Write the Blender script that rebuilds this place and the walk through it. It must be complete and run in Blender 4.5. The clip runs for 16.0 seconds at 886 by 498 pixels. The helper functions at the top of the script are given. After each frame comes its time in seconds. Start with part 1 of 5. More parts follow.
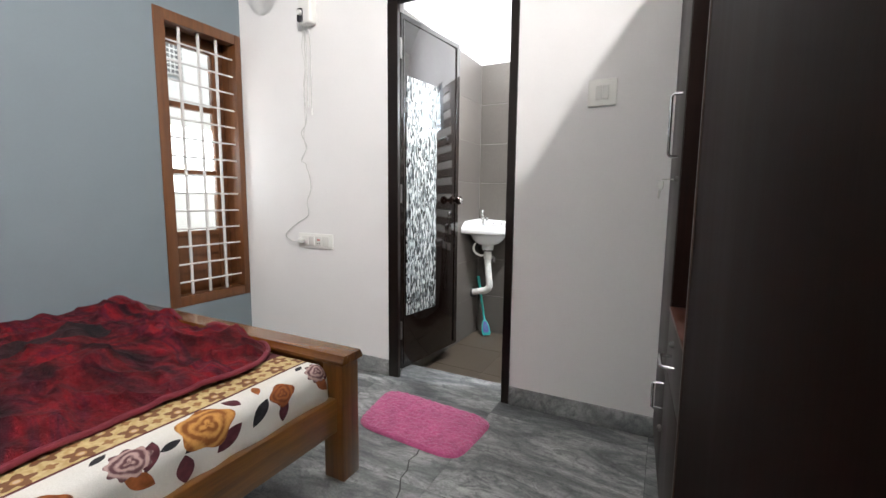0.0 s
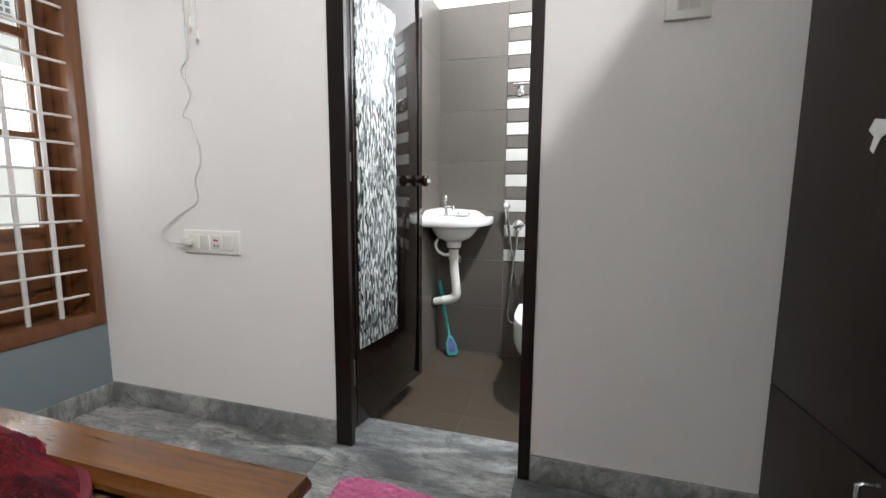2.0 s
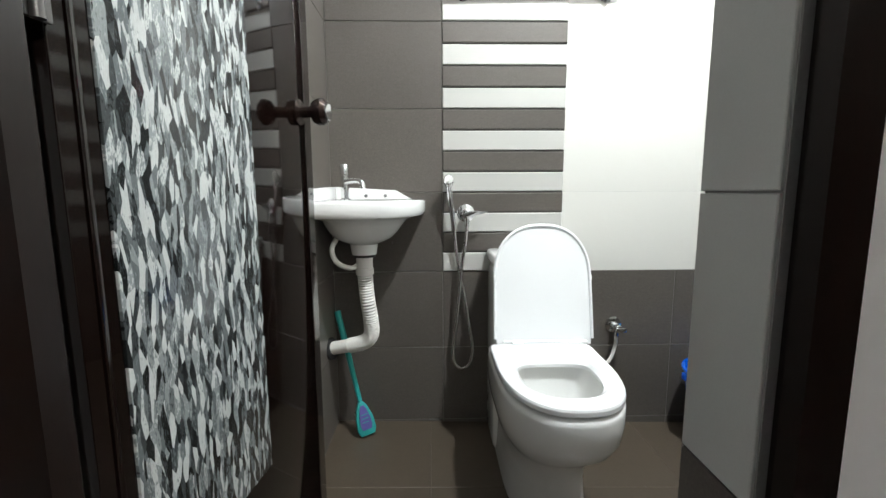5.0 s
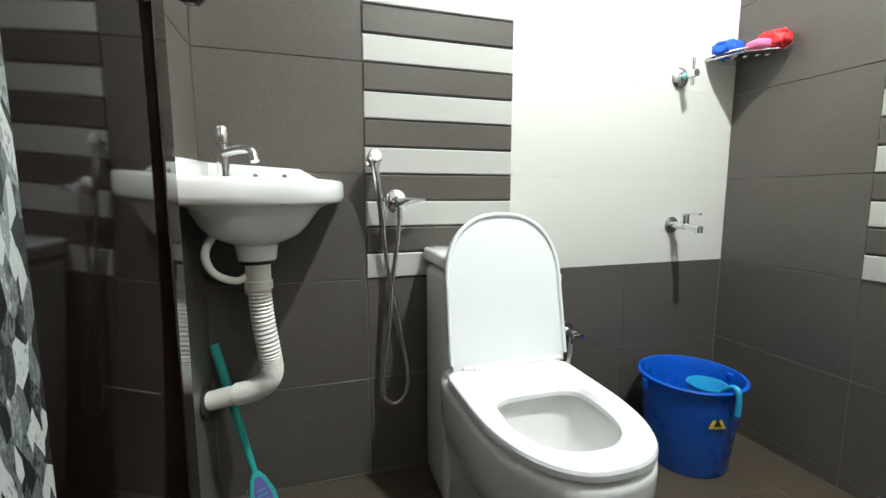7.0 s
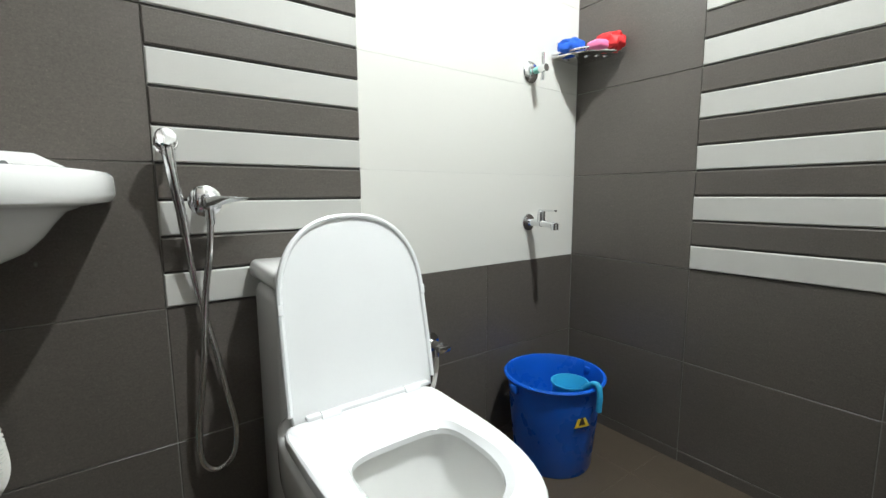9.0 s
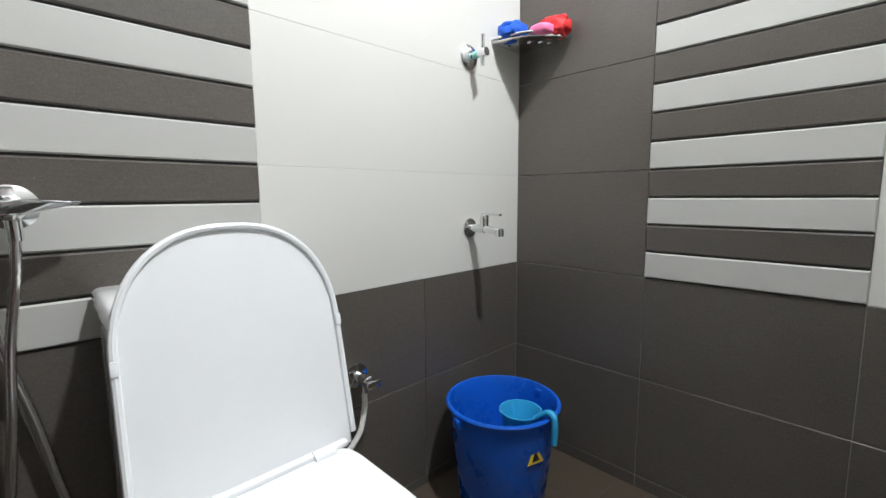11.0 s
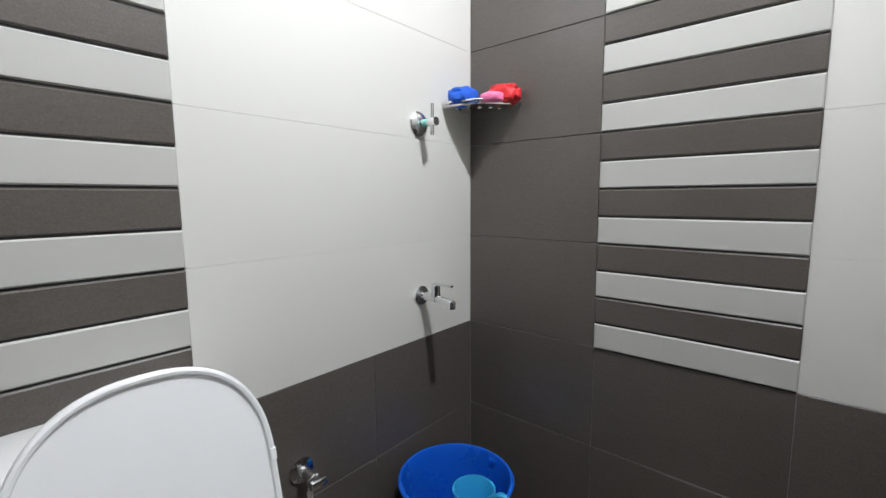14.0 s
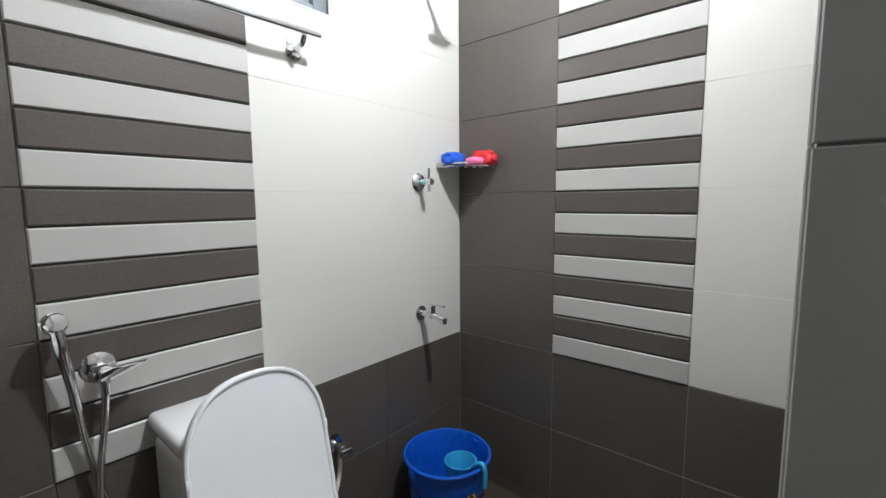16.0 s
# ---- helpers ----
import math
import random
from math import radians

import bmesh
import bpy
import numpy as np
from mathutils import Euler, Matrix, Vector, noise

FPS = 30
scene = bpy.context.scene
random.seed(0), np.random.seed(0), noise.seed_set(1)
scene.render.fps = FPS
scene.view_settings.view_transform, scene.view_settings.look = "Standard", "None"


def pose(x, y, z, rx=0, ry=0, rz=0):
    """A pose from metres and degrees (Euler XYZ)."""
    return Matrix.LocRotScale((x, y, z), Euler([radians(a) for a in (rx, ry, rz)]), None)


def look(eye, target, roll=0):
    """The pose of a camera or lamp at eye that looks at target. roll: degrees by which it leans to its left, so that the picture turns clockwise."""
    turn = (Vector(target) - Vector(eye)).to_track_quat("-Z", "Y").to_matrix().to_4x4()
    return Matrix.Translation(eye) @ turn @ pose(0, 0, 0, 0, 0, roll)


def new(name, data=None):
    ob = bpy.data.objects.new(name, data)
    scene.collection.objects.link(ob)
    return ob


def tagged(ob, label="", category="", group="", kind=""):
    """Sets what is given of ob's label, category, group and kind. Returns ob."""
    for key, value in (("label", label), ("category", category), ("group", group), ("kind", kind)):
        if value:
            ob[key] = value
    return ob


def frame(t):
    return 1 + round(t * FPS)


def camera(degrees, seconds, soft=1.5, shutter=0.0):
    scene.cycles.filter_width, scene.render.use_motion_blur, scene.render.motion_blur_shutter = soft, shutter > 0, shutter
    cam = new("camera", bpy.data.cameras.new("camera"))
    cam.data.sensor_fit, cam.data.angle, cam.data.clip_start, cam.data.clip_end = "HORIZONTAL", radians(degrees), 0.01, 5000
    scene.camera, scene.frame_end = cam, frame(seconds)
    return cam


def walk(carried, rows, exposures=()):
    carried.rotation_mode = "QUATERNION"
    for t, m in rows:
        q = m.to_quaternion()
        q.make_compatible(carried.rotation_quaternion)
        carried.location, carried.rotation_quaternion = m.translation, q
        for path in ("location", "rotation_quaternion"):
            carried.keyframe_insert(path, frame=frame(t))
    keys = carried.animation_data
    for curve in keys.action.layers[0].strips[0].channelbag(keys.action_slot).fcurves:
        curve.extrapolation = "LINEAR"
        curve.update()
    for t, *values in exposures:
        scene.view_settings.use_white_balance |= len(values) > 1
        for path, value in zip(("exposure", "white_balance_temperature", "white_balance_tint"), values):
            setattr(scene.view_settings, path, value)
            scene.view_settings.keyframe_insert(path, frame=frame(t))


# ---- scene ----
cam = camera(91.9, 16.0)
UNIT = 1.08   # metres to one unit of the plan below
PATH = [
    (0, (0.066, -0.049, 1.074), (-0.846, 1.716, 0.842), 0.6),
    (0.5, (-0.059, 0.061, 1.046), (-0.861, 1.878, 0.812), 0.4),
    (1, (-0.19, 0.212, 1.02), (-0.904, 2.066, 0.787), 0.5),
    (1.5, (-0.331, 0.378, 1.017), (-0.97, 2.258, 0.777), 0.4),
    (2, (-0.46, 0.553, 1.006), (-1.028, 2.454, 0.751), 0.4),
    (2.5, (-0.569, 0.752, 0.968), (-1.07, 2.672, 0.717), -0.1),
    (3, (-0.652, 0.934, 0.954), (-1.065, 2.876, 0.71), -0.2),
    (3.5, (-0.725, 1.108, 0.936), (-1.01, 3.072, 0.686), -0.2),
    (4, (-0.787, 1.269, 0.939), (-0.946, 3.244, 0.667), -0.3),
    (6.5, (-0.988, 1.844, 0.832), (-0.572, 3.785, 0.592), -0.0),
    (7, (-1.006, 1.923, 0.839), (-0.411, 3.816, 0.592), -0.0),
    (7.5, (-1.008, 1.976, 0.842), (-0.244, 3.808, 0.597), -0.2),
    (8, (-0.982, 2.017, 0.844), (-0.068, 3.777, 0.586), -0.1),
    (8.5, (-0.946, 2.067, 0.84), (0.114, 3.744, 0.583), -0.3),
    (9, (-0.897, 2.102, 0.834), (0.272, 3.705, 0.581), -0.3),
    (11.5, (-0.717, 2.275, 0.833), (0.703, 3.663, 0.593), -0.5),
    (12, (-0.686, 2.294, 0.848), (0.778, 3.636, 0.61), -0.5),
    (12.5, (-0.661, 2.309, 0.891), (0.835, 3.614, 0.647), -0.5),
    (13, (-0.648, 2.309, 0.939), (0.854, 3.609, 0.704), -0.5),
    (13.5, (-0.658, 2.294, 0.985), (0.848, 3.588, 0.747), -0.4),
    (14, (-0.689, 2.267, 1.029), (0.82, 3.557, 0.792), -0.4),
    (14.5, (-0.744, 2.226, 1.068), (0.769, 3.513, 0.841), -0.4),
    (15, (-0.818, 2.167, 1.106), (0.7, 3.448, 0.88), -0.4),
    (15.5, (-0.886, 2.089, 1.136), (0.63, 3.375, 0.915), -0.4),
    (16, (-0.956, 2.011, 1.166), (0.557, 3.302, 0.949), -0.5),
]
walk(cam, [(t, look(Vector(eye) * UNIT, Vector(target) * UNIT, roll)) for t, eye, target, roll in PATH],
     [(0, 0.12, 6500, 10), (1.5, 0.0, 6500, 10), (2.5, -0.24, 6500, 8), (4, -0.30, 6550, 6), (6.5, -0.45, 6650, 3), (7, -0.42, 6680, 2), (9, -0.58, 6650, 4), (12.5, -0.90, 6500, 11), (16, -1.22, 6500, 11)])

# ---- world and light ----
world = bpy.data.worlds.new("world")
scene.world = world
world.use_nodes = True
wn = world.node_tree
sky = wn.nodes.new("ShaderNodeTexSky")
sky.sky_type, sky.sun_disc = "NISHITA", False
sky.sun_elevation, sky.sun_rotation = radians(55), radians(120)
wn.links.new(sky.outputs[0], wn.nodes["Background"].inputs[0])
wn.nodes["Background"].inputs[1].default_value = 0.15


def lamp(name, kind, m, energy, color, **kw):
    data = bpy.data.lights.new(name, kind)
    data.energy, data.color = energy, color
    if kind == "AREA":
        data.shape, data.size, data.size_y = "RECTANGLE", kw["size"], kw["size_y"]
    elif kind == "SUN":
        data.angle = kw["angle"]
    else:
        data.shadow_soft_size = kw["radius"]
    ob = new(name, data)
    ob.matrix_basis = m
    return ob


lamp("sun", "SUN", look((7, -4, 10), (0, 0, 0)), 5.0, (1.0, 0.95, 0.88), angle=radians(8))
# the bulb above the bathroom door
lamp("bath_bulb_light", "AREA", look((-0.17, 2.155, 2.47), (-0.25, 3.15, 1.70)), 88, (0.90, 0.94, 1.0), size=0.07, size_y=0.07)
# the tube on the bedroom's east wall
lamp("tube_light_lamp", "AREA", look((0.675, -0.60, 2.72), (-0.6, -0.30, 3.25)), 165, (1.0, 0.975, 0.955), size=0.28, size_y=0.05).data.spread = radians(180)
# daylight in the window openings
lamp("window_daylight", "AREA", look((-2.62, 1.59, 1.3), (0, 1.59, 1.2)), 9, (0.95, 0.97, 1.0), size=1.3, size_y=0.4)
lamp("ventilator_daylight", "AREA", look((-0.42, 3.33, 1.93), (-0.42, 0, 1.5)), 24, (0.95, 0.98, 1.0), size=0.5, size_y=0.38)


# ---- materials ----
class Nodes:
    """A short hand for shader node trees."""

    def __init__(self, name):
        self.mat = bpy.data.materials.new(name)
        self.mat.use_nodes = True
        self.t = self.mat.node_tree
        self.b = self.t.nodes["Principled BSDF"]
        self.co = self.t.nodes.new("ShaderNodeTexCoord").outputs["Object"]

    def link(self, a, socket):
        if isinstance(a, (int, float)):
            socket.default_value = a
        elif isinstance(a, tuple):
            socket.default_value = (*a, 1.0)[:4] if len(socket.default_value) == 4 else a
        else:
            self.t.links.new(a, socket)

    def m(self, op, a, b=0.0, c=0.0):
        n = self.t.nodes.new("ShaderNodeMath")
        n.operation = op
        for s, v in zip(n.inputs, (a, b, c)):
            self.link(v, s)
        return n.outputs[0]

    def mapped(self, scale, rot=(0, 0, 0), vec=None, loc=(0, 0, 0)):
        n = self.t.nodes.new("ShaderNodeMapping")
        n.inputs["Scale"].default_value, n.inputs["Rotation"].default_value, n.inputs["Location"].default_value = scale, rot, loc
        self.link(vec or self.co, n.inputs["Vector"])
        return n.outputs[0]

    def noise(self, scale, detail=4.0, rough=0.55, vec=None, distortion=0.0):
        n = self.t.nodes.new("ShaderNodeTexNoise")
        n.inputs["Scale"].default_value, n.inputs["Detail"].default_value = scale, detail
        n.inputs["Roughness"].default_value, n.inputs["Distortion"].default_value = rough, distortion
        self.link(vec or self.co, n.inputs["Vector"])
        return n.outputs[0]

    def voronoi(self, scale, vec=None, out="Distance", feature="F1"):
        n = self.t.nodes.new("ShaderNodeTexVoronoi")
        n.feature = feature
        n.inputs["Scale"].default_value = scale
        self.link(vec or self.co, n.inputs["Vector"])
        return n.outputs[out]

    def ramp(self, f, stops, constant=False):
        n = self.t.nodes.new("ShaderNodeValToRGB")
        if constant:
            n.color_ramp.interpolation = "CONSTANT"
        e = n.color_ramp.elements
        while len(e) < len(stops):
            e.new(0.5)
        for el, (p, c) in zip(e, stops):
            el.position = p
            el.color = (*c, 1) if isinstance(c, tuple) else (c, c, c, 1)
        self.link(f, n.inputs[0])
        return n.outputs[0]

    def mix(self, f, a, b, mode="MIX"):
        n = self.t.nodes.new("ShaderNodeMix")
        n.data_type, n.blend_type = "RGBA", mode
        self.link(f, n.inputs["Factor"])
        self.link(a, n.inputs[6])
        self.link(b, n.inputs[7])
        return n.outputs[2]

    def xyz(self, vec=None):
        n = self.t.nodes.new("ShaderNodeSeparateXYZ")
        self.link(vec or self.co, n.inputs[0])
        return n.outputs

    def world(self):
        """The place in plan units."""
        n = self.t.nodes.new("ShaderNodeVectorMath")
        n.operation = "SCALE"
        n.inputs["Scale"].default_value = 1 / UNIT
        self.link(self.t.nodes.new("ShaderNodeNewGeometry").outputs["Position"], n.inputs[0])
        return n.outputs[0]

    def rand(self):
        return self.t.nodes.new("ShaderNodeObjectInfo").outputs["Random"]

    def bump(self, h, strength, distance=0.01):
        n = self.t.nodes.new("ShaderNodeBump")
        n.inputs["Strength"].default_value, n.inputs["Distance"].default_value = strength, distance
        self.link(h, n.inputs["Height"])
        self.link(n.outputs[0], self.b.inputs["Normal"])

    def done(self, color, rough=0.5, metal=0.0, coat=0.0, spec=0.5):
        self.link(color, self.b.inputs["Base Color"])
        self.link(rough, self.b.inputs["Roughness"])
        self.link(metal, self.b.inputs["Metallic"])
        self.b.inputs["Coat Weight"].default_value = coat
        self.b.inputs["Coat Roughness"].default_value = 0.08
        self.b.inputs["Specular IOR Level"].default_value = spec
        return self.mat


def tint(c, k):
    return tuple(min(1.0, v * k) for v in c)


def plain(name, c, rough=0.5, metal=0.0, var=0.12, scale=9.0, bump=0.0, grain=140.0, coat=0.0, spec=0.5):
    """A surface with a slow mottling, a fine grain and a slightly uneven gloss."""
    n = Nodes(name)
    p = n.world()
    slow = n.noise(scale, 3.0, vec=p)
    fine = n.noise(grain, 2.0, vec=p)
    f = n.m("ADD", n.m("MULTIPLY", slow, 0.7), n.m("MULTIPLY", fine, 0.3))
    col = n.ramp(f, ((0.3, tint(c, 1 - var)), (0.7, tint(c, 1 + var))))
    if bump:
        n.bump(fine, bump, 0.002)
    r = n.m("ADD", rough - 0.04, n.m("MULTIPLY", slow, 0.08))
    return n.done(col, r, metal, coat, spec)


def tile_mat(name, c, var=0.24, rough=0.34, speck=0.45):
    n = Nodes(name)
    p = n.world()
    big = n.noise(2.2, 4.0, vec=p)
    fine = n.noise(210.0, 3.0, 0.8, vec=p)
    grit = n.ramp(n.noise(330.0, 2.0, 0.7, vec=p), ((0.38, 0.86), (0.50, 1.0), (0.64, 1.03), (0.72, 1.45)))
    stripe = n.noise(40.0, 2.0, vec=n.mapped((1, 1, 6), vec=p))
    f = n.m("ADD", n.m("MULTIPLY", big, 0.35), n.m("ADD", n.m("MULTIPLY", fine, speck), n.m("MULTIPLY", stripe, 0.2)))
    col = n.ramp(f, ((0.32, tint(c, 1 - var)), (0.68, tint(c, 1 + var))))
    col = n.mix(1.0, col, n.ramp(n.rand(), ((0.0, 0.95), (1.0, 1.05))), "MULTIPLY")
    col = n.mix(1.0, col, grit, "MULTIPLY")
    # dried water drops
    drops = n.ramp(n.voronoi(7.0, vec=n.mapped((1, 1, 0.6), vec=p)), ((0.0, 1.0), (0.028, 0.0)))
    col = n.mix(n.m("MULTIPLY", drops, speck * 0.5), col, (0.75, 0.75, 0.72))
    n.bump(fine, 0.10, 0.001)
    r = n.m("ADD", rough - 0.06, n.m("MULTIPLY", big, 0.14))
    return n.done(col, r)


def wood(name, a, b, rough=0.35, axis=1, coat=0.0, scale=1.0, bump=0.06, spec=0.5):
    """Long grain along one axis."""
    n = Nodes(name)
    st = [14.0, 14.0, 14.0]
    st[axis] = 0.9
    p = n.mapped(tuple(v * scale for v in st), vec=n.world())
    g = n.noise(1.6, 6.0, 0.6, vec=p, distortion=0.6)
    fibre = n.noise(9.0, 3.0, 0.7, vec=p)
    f = n.m("ADD", n.m("MULTIPLY", g, 0.72), n.m("MULTIPLY", fibre, 0.28))
    col = n.ramp(f, ((0.30, a), (0.52, tuple((x + y) / 2 for x, y in zip(a, b))), (0.70, b)))
    n.bump(fibre, bump, 0.002)
    return n.done(col, n.m("ADD", rough - 0.05, n.m("MULTIPLY", g, 0.1)), 0.0, coat, spec)


def glaze(name, c, rough):
    """Pale satin glaze with a very fine grain, and a small difference from tile to tile."""
    n = Nodes(name)
    fine = n.noise(420.0, 2.0, vec=n.world())
    col = n.ramp(fine, ((0.3, tint(c, 0.975)), (0.7, tint(c, 1.02))))
    col = n.mix(1.0, col, n.ramp(n.rand(), ((0.0, 0.975), (1.0, 1.01))), "MULTIPLY")
    return n.done(col, rough)


TILE_DARK = tile_mat("dark_tile", (0.102, 0.090, 0.079))
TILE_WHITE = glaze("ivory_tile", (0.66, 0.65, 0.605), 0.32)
# glaze of the stripes; also gives plain door wall tiles a painted shade
TILE_STRIPE_AND_SHADED = glaze("ivory_stripe_and_shaded_tile", (0.49, 0.485, 0.455), 0.36)
FLOOR_JOINT = plain("floor_joint", (0.095, 0.078, 0.062), 0.8)
TILE_FLOOR = tile_mat("floor_tile", (0.076, 0.059, 0.042), var=0.14, rough=0.40)
GROUT = plain("grout", (0.27, 0.26, 0.245), 0.85, var=0.15, grain=300, bump=0.2)
GROUT_DARK = plain("dark_groove", (0.030, 0.028, 0.026), 0.8)
WALL_WHITE = plain("white_wall_paint", (0.80, 0.785, 0.775), 0.62, var=0.025, scale=3.0, bump=0.06, grain=90)
WALL_BLUE = plain("blue_wall_paint", (0.165, 0.200, 0.225), 0.62, var=0.03, scale=3.0, bump=0.06, grain=90)
CEILING = plain("ceiling_paint", (0.86, 0.86, 0.85), 0.8, var=0.02)
TEAK = wood("teak_polish", (0.060, 0.020, 0.004), (0.270, 0.112, 0.020), 0.30, axis=1, coat=0.2)
TEAK_X = wood("teak_polish_across", (0.055, 0.018, 0.004), (0.225, 0.086, 0.017), 0.26, axis=0, coat=0.3)
TEAK_Z = wood("teak_polish_upright", (0.055, 0.018, 0.004), (0.235, 0.092, 0.019), 0.30, axis=2, coat=0.2)
WINDOW_WOOD = wood("window_wood", (0.085, 0.030, 0.010), (0.175, 0.068, 0.022), 0.42, axis=2, coat=0.1)
DARK_WOOD = wood("dark_door_polish", (0.0035, 0.0018, 0.0015), (0.008, 0.004, 0.003), 0.06, axis=2, coat=0.0, bump=0.004, spec=0.5)
FRAME_WOOD = wood("dark_frame_polish", (0.0045, 0.0019, 0.0015), (0.011, 0.005, 0.0034), 0.38, axis=2, coat=0.0, bump=0.03, spec=0.28)
# wardrobe laminate, with the tall doors' shade put into a darker colour
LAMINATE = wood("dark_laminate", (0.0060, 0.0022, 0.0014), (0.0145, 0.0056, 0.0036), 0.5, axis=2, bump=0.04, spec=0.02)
# same laminate; sheen from the white wall put into a lighter colour
LIT_LAMINATE = wood("lit_laminate", (0.014, 0.008, 0.006), (0.030, 0.018, 0.013), 0.42, axis=2, bump=0.03, spec=0.30)
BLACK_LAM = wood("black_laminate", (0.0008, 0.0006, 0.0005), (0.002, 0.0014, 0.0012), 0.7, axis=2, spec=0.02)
NICHE_WOOD = wood("niche_side_wood", (0.010, 0.0027, 0.0018), (0.024, 0.0075, 0.0045), 0.45, axis=2, spec=0.2)
LEDGE_WOOD = wood("ledge_wood", (0.05, 0.014, 0.008), (0.13, 0.042, 0.022), 0.4, axis=1)
CHROME = plain("chrome", (0.78, 0.79, 0.80), 0.10, 1.0, var=0.05)
STEEL = plain("brushed_steel", (0.78, 0.77, 0.76), 0.20, 1.0, var=0.08)
DARK_BRONZE = plain("dark_bronze", (0.030, 0.018, 0.014), 0.22, 0.7)
ALUMINIUM = plain("grey_aluminium", (0.22, 0.25, 0.27), 0.45, 0.3)
WHITE_BAR = plain("white_bar_paint", (0.62, 0.61, 0.60), 0.45, var=0.05)
CERAMIC = plain("white_ceramic", (0.82, 0.82, 0.80), 0.12, var=0.015, coat=0.3)
SEAT_WHITE = plain("white_seat_plastic", (0.85, 0.86, 0.86), 0.2, var=0.01)
PVC = plain("white_pvc", (0.72, 0.71, 0.67), 0.4, var=0.05)
BLACK = plain("black_rubber", (0.012, 0.012, 0.012), 0.5)
BLUE = plain("blue_plastic", (0.006, 0.105, 0.58), 0.28, var=0.06)
LIGHT_BLUE = plain("light_blue_plastic", (0.035, 0.38, 0.68), 0.3, var=0.05)
TEAL = plain("teal_plastic", (0.03, 0.36, 0.33), 0.35, var=0.06)
PURPLE = plain("purple_label", (0.12, 0.10, 0.34), 0.5)
RED_SOAP = plain("red_mesh", (0.62, 0.02, 0.025), 0.6, bump=0.4)
PINK_SOAP = plain("pink_soap", (0.78, 0.18, 0.36), 0.45)
BLUE_CLOTH = plain("blue_scrubber", (0.01, 0.10, 0.55), 0.8, bump=0.5)
SWITCH = plain("switch_plastic", (0.80, 0.79, 0.75), 0.35, var=0.02)
HINGE = plain("dull_hinge_steel", (0.16, 0.155, 0.15), 0.4, 0.8)
SWITCH_KEY = plain("switch_rocker", (0.72, 0.71, 0.67), 0.25, var=0.02)
GREY_PRINT = plain("grey_print", (0.16, 0.16, 0.16), 0.5)
RED = plain("red_paint", (0.5, 0.02, 0.015), 0.4)
YELLOW = plain("yellow_label", (0.62, 0.45, 0.03), 0.5)
KEY_METAL = plain("key_metal", (0.55, 0.54, 0.50), 0.35, 0.8)
FAN_WHITE = plain("fan_plastic", (0.74, 0.73, 0.70), 0.35, var=0.03)
FAN_DARK = plain("fan_dial", (0.03, 0.03, 0.035), 0.4)
WIRE = plain("white_wire", (0.56, 0.55, 0.53), 0.5)
OUTSIDE = plain("neighbour_plaster", (0.78, 0.78, 0.76), 0.8, var=0.05)
GROUND = plain("ground_earth", (0.22, 0.19, 0.15), 0.9, var=0.2)


def marble_mat():
    n = Nodes("grey_marble")
    p = n.world()
    rnd = n.rand()
    off = n.t.nodes.new("ShaderNodeVectorMath")
    off.operation = "ADD"
    n.link(p, off.inputs[0])
    cmb = n.t.nodes.new("ShaderNodeCombineXYZ")
    n.link(n.m("MULTIPLY", rnd, 7.0), cmb.inputs[0])
    n.link(n.m("MULTIPLY", rnd, 3.0), cmb.inputs[1])
    n.link(cmb.outputs[0], off.inputs[1])
    v = n.mapped((1.0, 2.6, 1.0), (0, 0, 0.55), vec=off.outputs[0])
    cloud = n.noise(1.9, 8.0, 0.62, vec=v, distortion=1.2)
    vein = n.noise(3.2, 9.0, 0.66, vec=v, distortion=2.2)
    vv = n.ramp(n.m("ABSOLUTE", n.m("SUBTRACT", vein, 0.5)), ((0.0, 0.0), (0.045, 1.0)))
    blot = n.ramp(n.noise(5.5, 7.0, 0.7, vec=v, distortion=2.5), ((0.50, 0.0), (0.62, 1.0)))
    col = n.ramp(cloud, ((0.30, (0.085, 0.090, 0.094)), (0.47, (0.22, 0.225, 0.225)), (0.66, (0.46, 0.46, 0.45))))
    col = n.mix(n.m("MULTIPLY", n.m("SUBTRACT", 1.0, vv), 0.42), col, (0.10, 0.108, 0.112))
    col = n.mix(n.m("MULTIPLY", blot, 0.6), col, (0.095, 0.10, 0.105))
    fine = n.noise(120, 3.0, vec=p)
    col = n.mix(1.0, col, n.ramp(fine, ((0.3, 0.86), (0.7, 1.12))), "MULTIPLY")
    return n.done(col, n.m("ADD", 0.16, n.m("MULTIPLY", cloud, 0.16)), 0.0, 0.0)


MARBLE = marble_mat()


